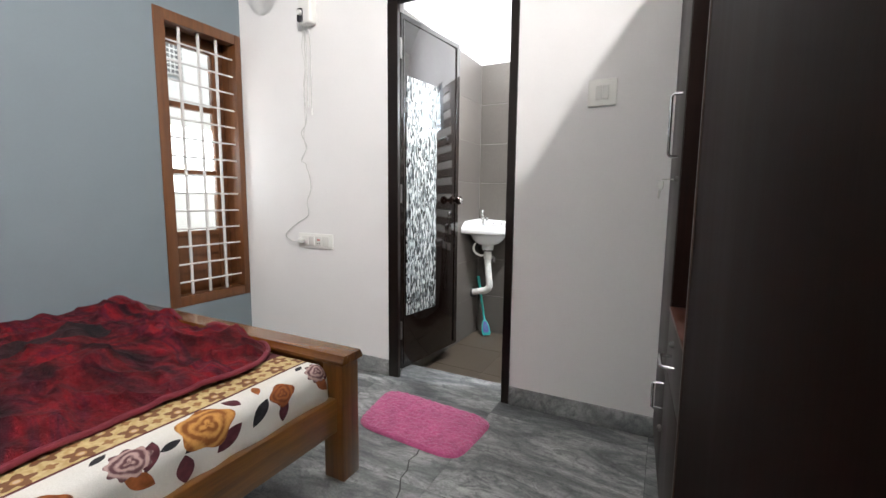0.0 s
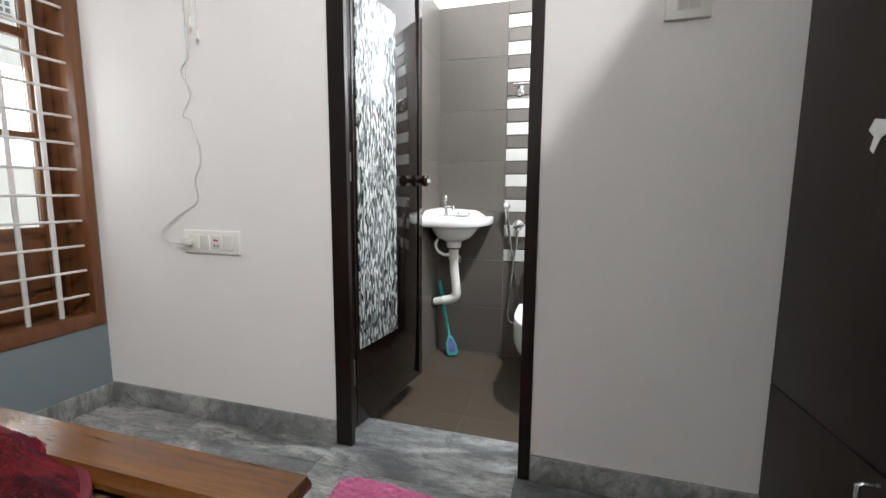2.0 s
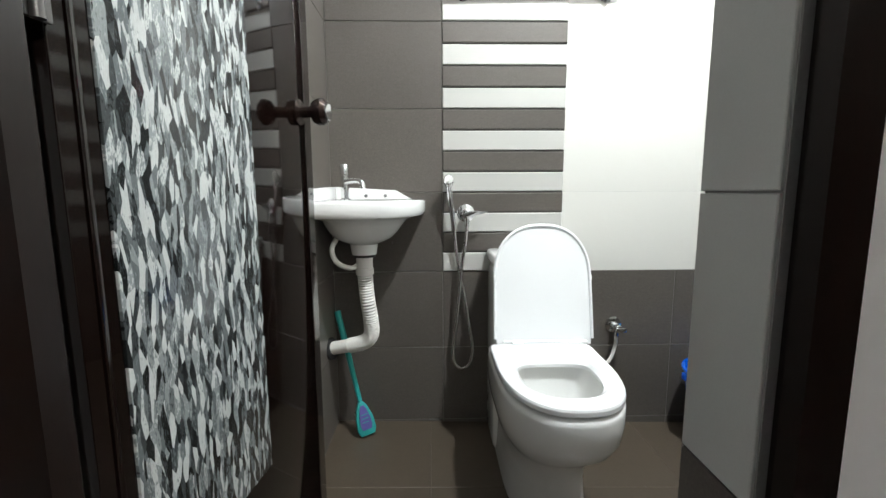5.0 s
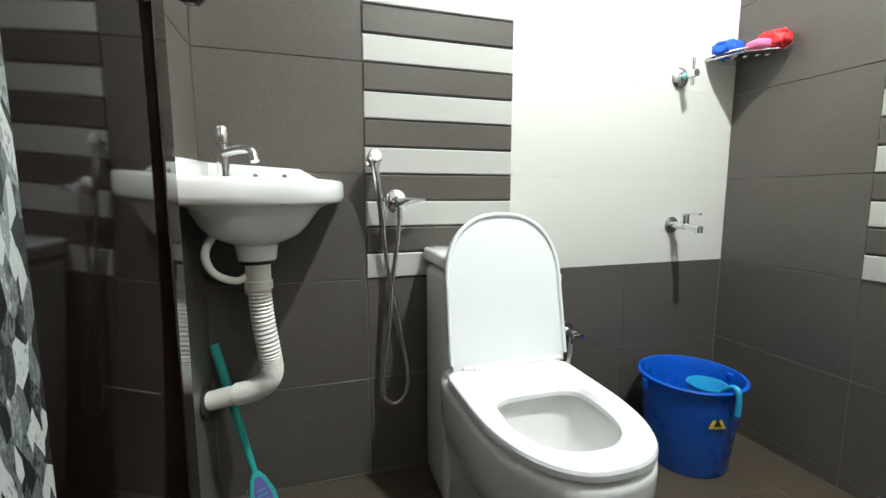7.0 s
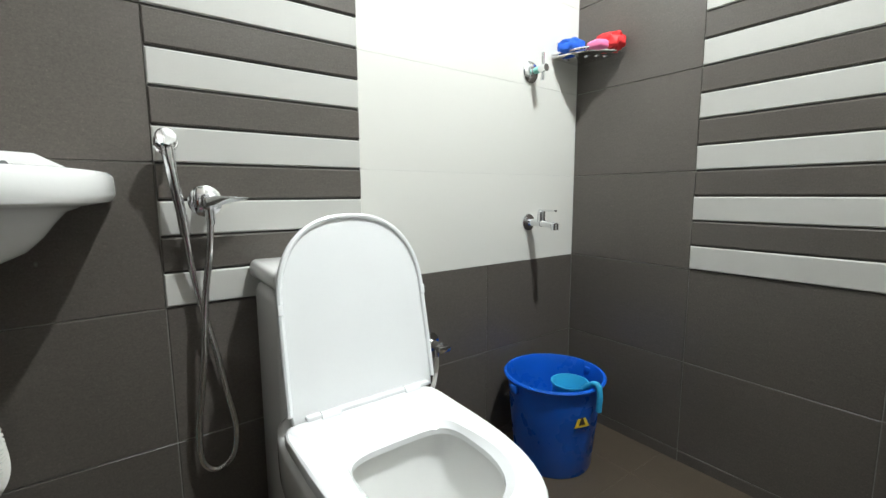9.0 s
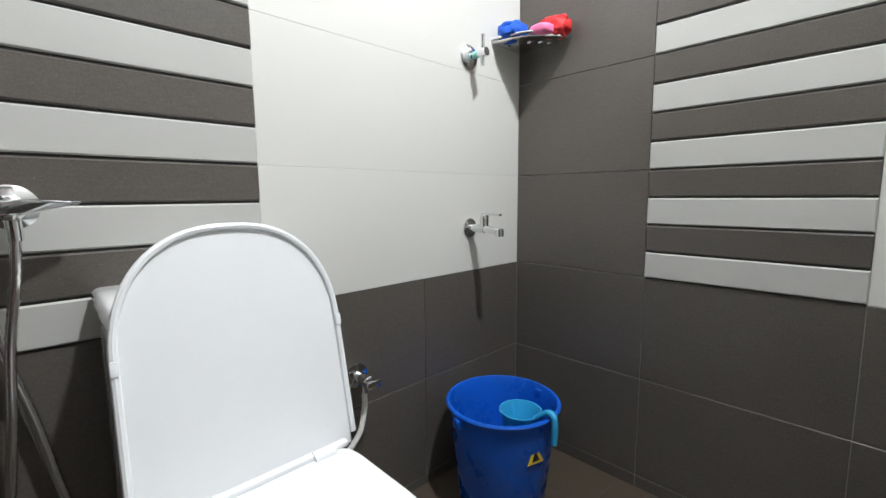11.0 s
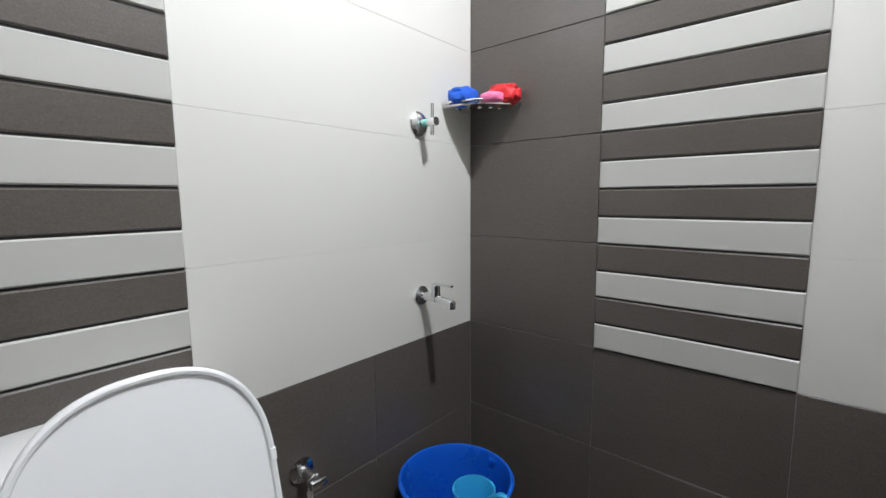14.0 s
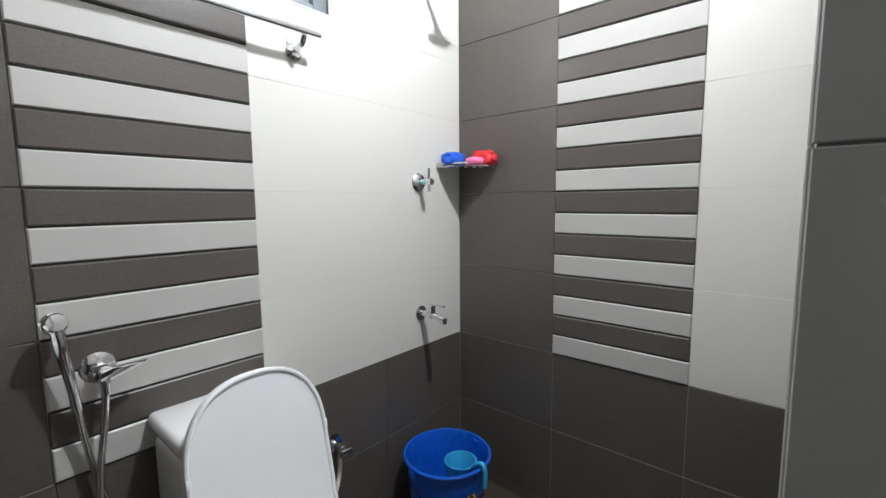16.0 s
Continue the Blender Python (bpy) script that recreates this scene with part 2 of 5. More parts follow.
def shard_mat():
    """Upright brush strokes in black, greys and white."""
    n = Nodes("stroke_print")
    p = n.world()
    wob = n.noise(9.0, 2.0, vec=p)
    x = n.xyz(p)
    cmb = n.t.nodes.new("ShaderNodeCombineXYZ")
    n.link(n.m("ADD", x[1], n.m("MULTIPLY", wob, 0.02)), cmb.inputs[0])
    n.link(n.m("ADD", x[2], n.m("MULTIPLY", x[1], 0.15)), cmb.inputs[1])
    v = n.mapped((150.0, 37.0, 1.0), vec=cmb.outputs[0])
    cell = n.t.nodes.new("ShaderNodeTexVoronoi")
    cell.inputs["Scale"].default_value = 1.0
    n.link(v, cell.inputs["Vector"])
    sep = n.t.nodes.new("ShaderNodeSeparateColor")
    n.link(cell.outputs["Color"], sep.inputs[0])
    big = n.noise(3.5, 3.0, vec=v)
    k = n.m("ADD", sep.outputs[0], n.m("MULTIPLY", n.m("SUBTRACT", big, 0.5), 0.7))
    col = n.ramp(k, ((0.0, (0.016, 0.019, 0.020)), (0.16, (0.055, 0.064, 0.066)), (0.34, (0.14, 0.16, 0.165)),
                     (0.54, (0.27, 0.30, 0.30)), (0.74, (0.56, 0.59, 0.58))), True)
    streak = n.noise(5.0, 3.0, vec=n.mapped((3.0, 0.6, 1), vec=v))
    col = n.mix(1.0, col, n.ramp(streak, ((0.3, 0.75), (0.7, 1.15))), "MULTIPLY")
    return n.done(col, 0.16, 0.0, 0.3)


POSTER = shard_mat()


def fluffy_mat(name, a, b, scale=90.0, strength=0.9, sheen=0.4):
    n = Nodes(name)
    p = n.world()
    f = n.noise(scale, 4.0, 0.7, vec=p)
    g = n.noise(14.0, 4.0, 0.6, vec=p)
    col = n.ramp(n.m("ADD", n.m("MULTIPLY", f, 0.55), n.m("MULTIPLY", g, 0.45)), ((0.32, a), (0.68, b)))
    n.bump(f, strength, 0.006)
    n.b.inputs["Sheen Weight"].default_value = sheen
    return n.done(col, 0.9, 0.0, 0.0, 0.2)


MAT_PINK = fluffy_mat("pink_pile", (0.40, 0.055, 0.16), (0.72, 0.16, 0.36), 110)


def blanket_mat():
    """Deep red plush with dark purple and black brushed bands."""
    n = Nodes("red_plush")
    p = n.world()
    v = n.mapped((3.0, 7.5, 3.0), (0, 0, 0.35), vec=p)
    band = n.noise(0.75, 5.0, 0.6, vec=v, distortion=0.8)
    nap = n.noise(2.2, 5.0, 0.62, vec=v)
    fine = n.noise(150.0, 3.0, vec=p)
    col = n.ramp(band, ((0.32, (0.010, 0.003, 0.006)), (0.41, (0.050, 0.003, 0.010)), (0.51, (0.17, 0.004, 0.009)),
                        (0.58, (0.060, 0.004, 0.016)), (0.68, (0.24, 0.010, 0.016))))
    col = n.mix(1.0, col, n.ramp(nap, ((0.36, 0.26), (0.62, 1.25))), "MULTIPLY")
    x = n.xyz(p)
    # the black printed stripe across the foot of the bed's far side
    s = n.m("SUBTRACT", x[0], n.m("MULTIPLY", n.noise(4.0, 3.0, vec=p), 0.16))
    stripe = n.m("MULTIPLY", n.m("LESS_THAN", n.m("ABSOLUTE", n.m("ADD", s, 2.02)), 0.065), n.m("LESS_THAN", x[1], 0.82))
    col = n.mix(n.m("MULTIPLY", stripe, 0.9), col, (0.012, 0.014, 0.016))
    crumple = n.noise(7.0, 2.0, 0.45, vec=n.mapped((1.0, 1.9, 1.0), (0, 0, 0.4), vec=p), distortion=0.5)
    n.bump(n.m("ADD", n.m("MULTIPLY", fine, 0.12), crumple), 1.0, 0.11)
    n.b.inputs["Sheen Weight"].default_value = 0.02
    n.b.inputs["Sheen Tint"].default_value = (0.8, 0.1, 0.12, 1)
    return n.done(col, 0.85, 0.0, 0.0, 0.2)


BLANKET = blanket_mat()
BLANKET_EDGE = plain("maroon_piping", (0.12, 0.006, 0.016), 0.75, var=0.15, bump=0.4)

EDGE_X, TOP_Z = -0.925, 0.515


def sheet_mat():
    """White cotton with a beige flowered border between maroon lines, and large roses and leaves outside it."""
    n = Nodes("flowered_cotton")
    p = n.world()
    x = n.xyz(p)
    # distance from the mattress's edge, inwards on top and negative down the side
    u = n.m("ADD", n.m("SUBTRACT", EDGE_X, x[0]), n.m("SUBTRACT", x[2], TOP_Z))
    y = x[1]

    def cell(a, step, shift=0.0):
        return n.m("SUBTRACT", n.m("MODULO", n.m("ADD", a, 20 * step + shift), step), step / 2)

    def within(a, lo, hi):
        return n.m("MULTIPLY", n.m("GREATER_THAN", a, lo), n.m("LESS_THAN", a, hi))

    def petals(du, dy, r, amp, k, phase=0.0):
        d = n.m("SQRT", n.m("ADD", n.m("MULTIPLY", du, du), n.m("MULTIPLY", dy, dy)))
        a = n.m("ARCTAN2", du, dy)
        edge = n.m("ADD", r, n.m("MULTIPLY", n.m("COSINE", n.m("ADD", n.m("MULTIPLY", a, k), phase)), amp))
        return d, n.m("LESS_THAN", d, edge), a

    cotton = n.ramp(n.noise(500, 2.0, vec=p), ((0.3, (0.60, 0.58, 0.54)), (0.7, (0.72, 0.70, 0.66))))
    col = cotton

    def rose(col, u0, y0, step, r, dark, light, k=5):
        dy, du = cell(y, step, y0), n.m("SUBTRACT", u, u0)
        d, mask, a = petals(du, dy, r, r * 0.10, k)
        fringe = n.m("SINE", n.m("ADD", n.m("MULTIPLY", a, 3.0), n.m("MULTIPLY", d, 55.0)))
        swirl = n.m("SINE", n.m("ADD", n.m("MULTIPLY", d, 6.2832 * 2.6 / r), n.m("MULTIPLY", fringe, 1.5)))
        sh = n.m("ADD", n.m("MULTIPLY", swirl, 0.28), n.m("ADD", -0.1, n.m("MULTIPLY", n.noise(55, 4.0, 0.65, vec=p), 1.2)))
        return n.mix(mask, col, n.ramp(sh, ((0.25, dark), (0.75, light))))

    def leaf(col, u0, y0, step, la, lb, rot, c):
        dy, du = cell(y, step, y0), n.m("SUBTRACT", u, u0)
        ca, sa = math.cos(rot), math.sin(rot)
        e = n.m("ADD", n.m("MULTIPLY", du, ca), n.m("MULTIPLY", dy, sa))
        f = n.m("SUBTRACT", n.m("MULTIPLY", dy, ca), n.m("MULTIPLY", du, sa))
        e, f = n.m("DIVIDE", e, la), n.m("DIVIDE", f, lb)
        e2 = n.m("MULTIPLY", e, e)
        mask = n.m("LESS_THAN", n.m("ABSOLUTE", f), n.m("SUBTRACT", 1.0, e2))
        return n.mix(mask, col, n.ramp(n.noise(45, 2.0, vec=p), ((0.3, tint(c, 0.7)), (0.7, tint(c, 1.3)))))

    S = 0.56
    dark, maroon, rust, ochre = (0.022, 0.020, 0.024), (0.085, 0.022, 0.030), (0.28, 0.085, 0.025), (0.42, 0.19, 0.045)
    for a in ((-0.055, 0.10, 0.045, 0.020, 0.7, dark), (0.030, 0.16, 0.030, 0.015, -0.5, maroon), (-0.02, 0.39, 0.045, 0.020, 0.4, maroon),
              (-0.070, 0.42, 0.040, 0.018, -0.9, rust), (-0.050, 0.29, 0.032, 0.014, 1.2, dark), (0.035, 0.08, 0.026, 0.012, 0.3, rust),
              (-0.085, 0.02, 0.035, 0.018, 0.2, maroon), (-0.080, 0.20, 0.045, 0.022, 1.0, maroon), (-0.02, 0.345, 0.026, 0.012, 1.4, dark),
              (-0.100, 0.32, 0.035, 0.022, 0.0, maroon), (0.045, 0.47, 0.022, 0.010, 1.1, dark)):
        col = leaf(col, a[0], a[1], S, a[2], a[3], a[4], a[5])
    col = rose(col, -0.010, 0.25 - S / 2 + 0.28, S, 0.072, (0.22, 0.075, 0.018), (0.52, 0.25, 0.07))
    col = rose(col, -0.030, 0.02, S, 0.042, (0.16, 0.045, 0.015), rust, 4)
    col = rose(col, -0.010, 0.43, S, 0.045, (0.10, 0.045, 0.05), (0.40, 0.27, 0.25), 9)
    col = rose(col, 0.010, 0.53, 2 * S, 0.058, (0.10, 0.03, 0.03), (0.42, 0.26, 0.17), 6)
    # the border
    beige = n.ramp(n.noise(70, 3.0, vec=p), ((0.35, (0.40, 0.28, 0.12)), (0.65, (0.54, 0.42, 0.22))))
    border = beige
    for u0, y0 in ((0.105, 0.0), (0.160, 0.045)):
        dy, du = cell(y, 0.105, y0), n.m("SUBTRACT", u, u0)
        d, mask, a = petals(du, dy, 0.026, 0.007, 5)
        border = n.mix(mask, border, (0.17, 0.075, 0.035))
        border = n.mix(within(d, 0.006, 0.010), border, (0.40, 0.24, 0.10))
        border = n.mix(n.m("LESS_THAN", d, 0.006), border, (0.52, 0.38, 0.26))
        dy2 = cell(y, 0.105, y0 + 0.0525)
        d2, mask2, a2 = petals(du, dy2, 0.011, 0.003, 4)
        border = n.mix(mask2, border, (0.26, 0.13, 0.055))
    col = n.mix(within(u, 0.066, 0.196), col, border)
    col = n.mix(within(u, 0.066, 0.075), col, (0.085, 0.020, 0.026))
    col = n.mix(within(u, 0.190, 0.245), col, (0.095, 0.022, 0.028))
    col = n.mix(within(u, 0.245, 0.30), col, beige)
    n.bump(n.m("ADD", n.noise(500, 2.0, vec=p), n.m("MULTIPLY", n.noise(22, 3.0, vec=p), 2.0)), 0.3, 0.004)
    return n.done(col, 0.85, 0.0, 0.0, 0.2)


SHEET = sheet_mat()


def glow_mat(name, c, strength):
    n = Nodes(name)
    n.b.inputs["Emission Color"].default_value = (*c, 1)
    n.b.inputs["Emission Strength"].default_value = strength
    return n.done(c, 0.4)


BULB_GLOW = glow_mat("lit_bulb", (1.0, 0.97, 0.9), 8.0)
TUBE_GLOW = glow_mat("lit_tube", (0.97, 0.98, 1.0), 8.0)


def glass_mat(name, c=(0.9, 0.95, 0.95), rough=0.02):
    n = Nodes(name)
    n.b.inputs["Transmission Weight"].default_value = 1.0
    n.b.inputs["IOR"].default_value = 1.45
    return n.done(c, rough)


GLASS = glass_mat("window_glass")
FROSTED = glass_mat("louver_glass", (0.50, 0.57, 0.61), 0.20)


# ---- mesh tools ----
def world_of(ob):
    m = ob.matrix_basis.copy()
    while ob.parent:
        ob = ob.parent
        m = ob.matrix_basis @ m
    return m


def finish(name, bm, material, smooth=True, angle=40):
    me = bpy.data.meshes.new(name)
    bmesh.ops.recalc_face_normals(bm, faces=bm.faces)
    bm.to_mesh(me)
    bm.free()
    me.materials.append(material)
    if smooth:
        me.polygons.foreach_set("use_smooth", [True] * len(me.polygons))
        me.set_sharp_from_angle(angle=radians(angle))
    return me


def part(name, bm, material, parent, label="", smooth=True, angle=40):
    """One mesh, built in world coordinates, under a thing or a part."""
    bm.transform(world_of(parent).inverted())
    ob = new(name, finish(name, bm, material, smooth, angle))
    ob.parent = parent
    return tagged(ob, label)


def solid(name, bm, material, label="", category="", group="", kind="", smooth=True):
    ob = new(name, finish(name, bm, material, smooth))
    return tagged(ob, label, category, group, kind)


def thing(name, m, label, category, group=""):
    ob = new(name)
    ob.empty_display_size = 0.05
    ob.matrix_basis = m if isinstance(m, Matrix) else pose(*m)
    return tagged(ob, label, category, group)


def box(bm, x0, x1, y0, y1, z0, z1, bevel=0.0, seg=2, m=None):
    r = bmesh.ops.create_cube(bm, size=1.0)
    vs = r["verts"]
    for v in vs:
        v.co = Vector(((x0 + x1) / 2 + v.co.x * (x1 - x0), (y0 + y1) / 2 + v.co.y * (y1 - y0), (z0 + z1) / 2 + v.co.z * (z1 - z0)))
    if m:
        bmesh.ops.transform(bm, matrix=m, verts=vs)
    if bevel:
        es = list({e for v in vs for e in v.link_edges})
        bmesh.ops.bevel(bm, geom=es, offset=bevel, segments=seg, profile=0.5, affect="EDGES")
    return bm


def boxed(*a, **k):
    return box(bmesh.new(), *a, **k)


def ring(bm, pts):
    return [bm.verts.new(p) for p in pts]


def bridge(bm, a, b):
    n = len(a)
    for i in range(n):
        bm.faces.new((a[i], a[(i + 1) % n], b[(i + 1) % n], b[i]))


def loft(bm, rings, cap0=True, cap1=True):
    vs = [ring(bm, r) for r in rings]
    for a, b in zip(vs, vs[1:]):
        bridge(bm, a, b)
    if cap0:
        bm.faces.new(vs[0])
    if cap1:
        bm.faces.new(vs[-1])
    return bm


def smooth_path(pts, steps=8):
    """A Catmull-Rom run through the points."""
    p = [Vector(q) for q in pts]
    p = [p[0] * 2 - p[1]] + p + [p[-1] * 2 - p[-2]]
    out = []
    for i in range(1, len(p) - 2):
        for s in range(steps):
            t = s / steps
            a, b, c, d = p[i - 1], p[i], p[i + 1], p[i + 2]
            out.append(0.5 * (2 * b + (c - a) * t + (2 * a - 5 * b + 4 * c - d) * t * t + (3 * b - a - 3 * c + d) * t ** 3))
    return out + [p[-2]]


def tube(bm, pts, r, seg=10, steps=8, smoothed=True, radius=None):
    p = smooth_path(pts, steps) if smoothed else [Vector(q) for q in pts]
    rings, side = [], None
    for i, q in enumerate(p):
        d = (p[min(i + 1, len(p) - 1)] - p[max(i - 1, 0)]).normalized()
        if side is None:
            side = d.orthogonal().normalized()
        side = (side - d * side.dot(d)).normalized()
        up = d.cross(side)
        rr = radius(i, len(p)) if radius else r
        rings.append([q + (side * math.cos(6.28318 * k / seg) + up * math.sin(6.28318 * k / seg)) * rr for k in range(seg)])
    return loft(bm, rings)


def lathe(bm, profile, at, axis=(0, 0, 1), seg=32, caps=True):
    """Rings of (radius, height) turned round an axis."""
    q = Vector((0, 0, 1)).rotation_difference(Vector(axis).normalized())
    rings = [[Vector(at) + q @ Vector((r * math.cos(6.28318 * k / seg), r * math.sin(6.28318 * k / seg), h)) for k in range(seg)] for r, h in profile]
    return loft(bm, rings, caps, caps)


def prism(bm, outline, axis, d0, d1, bevel=0.0):
    """An outline in the plane across an axis (0 x, 1 y, 2 z), drawn out from d0 to d1."""
    def at(p, d):
        v = list(p)
        v.insert(axis, d)
        return v
    a, b = ring(bm, [at(p, d0) for p in outline]), ring(bm, [at(p, d1) for p in outline])
    bridge(bm, a, b)
    fs = [bm.faces.new(a), bm.faces.new(b)]
    if bevel:
        es = list({e for f in fs for e in f.edges})
        bmesh.ops.bevel(bm, geom=es, offset=bevel, segments=2, profile=0.5, affect="EDGES")
    return bm


def rect_minus(r, h):
    """The rectangle r (x0, x1, z0, z1) less the hole h, as rectangles."""
    x0, x1, z0, z1 = r
    a, b, c, d = max(x0, h[0]), min(x1, h[1]), max(z0, h[2]), min(z1, h[3])
    if a >= b - 0.005 or c >= d - 0.005:
        return [r]
    out = [(x0, x1, z0, c), (x0, x1, d, z1), (x0, a, c, d), (b, x1, c, d)]
    return [q for q in out if q[1] - q[0] > 0.008 and q[3] - q[2] > 0.008]


# ---- plan ----
FLOOR = 0.09                                    # bedroom floor
XW, YN, XE_BED, YS = -2.37, 1.865, 0.72, -2.3   # bedroom walls
BX0, BX1, BY0, BY1 = -1.265, 0.49, 2.015, 3.15   # bathroom's tiled faces
DOOR = (-1.25, -0.555, 2.115)                   # frame's outer sides and top
TILE_TOP, BAND = 2.10, 0.60
VENT = (-0.70, -0.14, 1.725, 2.16)
WIN = (1.34, 1.858, 0.44, 2.065)                # bedroom window along y and z
BACK = 0.003                                    # wall body behind the tile face

# ---- the structure ----
bm = bmesh.new()
for r in rect_minus((-1.45, 0.70, -0.25, 3.0), VENT):
    box(bm, r[0], r[1], BY1 + BACK, 3.36, r[2], r[3])
wall_back = solid("wall_bath_back", bm, GROUT, "ivory and dark tiled bathroom back wall", "wall", kind="structure", smooth=False)
wall_right = solid("wall_bath_east", boxed(BX1 + BACK, 0.70, BY0, BY1 + BACK, -0.25, 3.0), GROUT, "dark tiled bathroom wall with striped panel", "wall", kind="structure", smooth=False)
wall_left = solid("wall_bath_west", boxed(-1.45, BX0 - BACK, BY0, BY1 + BACK, -0.25, 3.0), GROUT, "dark grey tiled bathroom side wall", "wall", kind="structure", smooth=False)
bm = bmesh.new()
for r in rect_minus((-2.37, 0.72, -0.25, 3.05), (DOOR[0], DOOR[1], -1, DOOR[2])):
    box(bm, r[0], r[1], YN, BY0 - BACK - 0.004, r[2], r[3])
wall_north = solid("wall_north", bm, WALL_WHITE, "white painted bedroom wall round the bathroom door", "wall", kind="structure", smooth=False)
bm = bmesh.new()
for r in rect_minus((YS, BY0 - 0.012, -0.25, 3.05), WIN):
    box(bm, XW - 0.2, XW, r[0], r[1], r[2], r[3])
solid("wall_west", bm, WALL_BLUE, "greyish blue painted bedroom wall", "wall", kind="structure", smooth=False)
solid("wall_east", boxed(XE_BED, 0.9, YS, BY0 - 0.012, -0.25, 3.05), WALL_WHITE, "white painted bedroom wall behind the wardrobe", "wall", kind="structure", smooth=False)
solid("wall_south", boxed(-2.57, 0.9, YS - 0.2, YS, -0.25, 3.05), WALL_WHITE, "plain white painted bedroom wall", "wall", kind="structure", smooth=False)
solid("ceiling_bedroom", boxed(-2.57, 0.9, YS - 0.2, BY0 - 0.012, 3.05, 3.2), CEILING, "white painted bedroom ceiling", "ceiling", kind="structure", smooth=False)
solid("ceiling_bathroom", boxed(-1.45, 0.70, BY0 - 0.012, 3.36, 3.0, 3.15), CEILING, "white painted bathroom ceiling", "ceiling", kind="structure", smooth=False)
# painted wall above the tiles
for nm, b, lab in (("wall_bath_upper_back", None, "white painted wall above the tiles"),
                   ("wall_bath_upper_east", (BX1 + 0.001, BX1 + BACK + 0.002, BY0, BY1, TILE_TOP, 3.0), "white painted wall above the tiles"),
                   ("wall_bath_upper_west", (BX0 - BACK - 0.002, BX0 - 0.001, BY0, BY1, TILE_TOP, 3.0), "white painted wall above the tiles")):
    bm = bmesh.new()
    if b:
        box(bm, *b)
    else:
        for r in rect_minus((BX0, BX1, TILE_TOP, 3.0), VENT):
            box(bm, r[0], r[1], BY1 + 0.001, BY1 + BACK + 0.002, r[2], r[3])
    solid(nm, bm, WALL_WHITE, lab, "wall", kind="structure", smooth=False)
solid("wall_bath_upper_south", boxed(BX0, BX1, BY0 - 0.012, BY0 - 0.003, 2.118, 3.0), WALL_WHITE, "white painted wall above the bathroom door", "wall", kind="structure", smooth=False)

floor_bed = solid("floor_bedroom", boxed(-2.57, 0.9, YS - 0.2, YN, -0.25, FLOOR - 0.006), GROUT_DARK, "polished grey marble slab floor", "floor", kind="structure", smooth=False)


def bath_floor_z(x):
    return -0.02 * (x + 1.27)


bm = bmesh.new()
lo, hi = bath_floor_z(-1.45) - 0.0015, bath_floor_z(0.70) - 0.0015
prism(bm, ((-1.45, lo), (0.70, hi), (0.70, -0.25), (-1.45, -0.25)), 1, BY0 - 0.012, 3.2)
floor_bath = solid("floor_bathroom", bm, FLOOR_JOINT, "dark brown tiled bathroom floor sloping to the drain", "floor", kind="structure", smooth=False)

solid("threshold", boxed(DOOR[0] + 0.004, DOOR[1] - 0.004, YN + 0.001, 2.062, -0.2, FLOOR, 0.004), MARBLE, "grey marble door threshold slab", "threshold", kind="structure")
solid("baseboard", boxed(XW + 0.012, DOOR[0] - 0.001, YN - 0.012, YN + 0.001, FLOOR, FLOOR + 0.088, 0.003), MARBLE, "grey marble baseboard", "baseboard", kind="structure")
solid("baseboard", boxed(DOOR[1] + 0.001, 0.70, YN - 0.012, YN + 0.001, FLOOR, FLOOR + 0.088, 0.003), MARBLE, "grey marble baseboard", "baseboard", kind="structure")
solid("baseboard", boxed(XW - 0.001, XW + 0.012, YS, YN, FLOOR, FLOOR + 0.088, 0.003), MARBLE, "grey marble baseboard", "baseboard", kind="structure")

# ---- bathroom door: frame, leaf ----
door_frame = thing("door_frame_1", (-0.9, 1.9, FLOOR), "dark polished wooden bathroom door frame", "door frame")
door_frame["kind"] = "structure"
F0, F1 = YN - 0.010, YN + 0.034


def jamb(bm, x0, x1, s):
    """A jamb with a rebate for the leaf; s: the side of the opening."""
    a, b = (x1, x0) if s > 0 else (x0, x1)
    k = 0.014 * s
    prism(bm, ((b, F0), (a, F0), (a, F1 - 0.022), (a - k, F1 - 0.022), (a - k, F1), (b, F1)), 2, FLOOR, 2.055, 0.002)
    return bm


part("jamb", jamb(bmesh.new(), DOOR[0], -1.188, 1), FRAME_WOOD, door_frame)
part("jamb", jamb(bmesh.new(), -0.592, DOOR[1], -1), FRAME_WOOD, door_frame)
part("head", boxed(DOOR[0], DOOR[1], F0, F1, 2.056, DOOR[2], 0.002), FRAME_WOOD, door_frame)
# tiled reveal behind the frame
reveal_right = solid("reveal_right", boxed(-0.586, DOOR[1] - 0.001, F1 + 0.002, BY0 - 0.005, FLOOR + 0.001, 2.11), GROUT, "ivory and dark tiled door reveal", "wall", kind="structure", smooth=False)
solid("reveal_left", boxed(DOOR[0] + 0.0006, -1.2485, F1 + 0.002, BY0 - 0.005, FLOOR + 0.001, 2.11), GROUT, "tiled door reveal behind the open door", "wall", kind="structure", smooth=False)

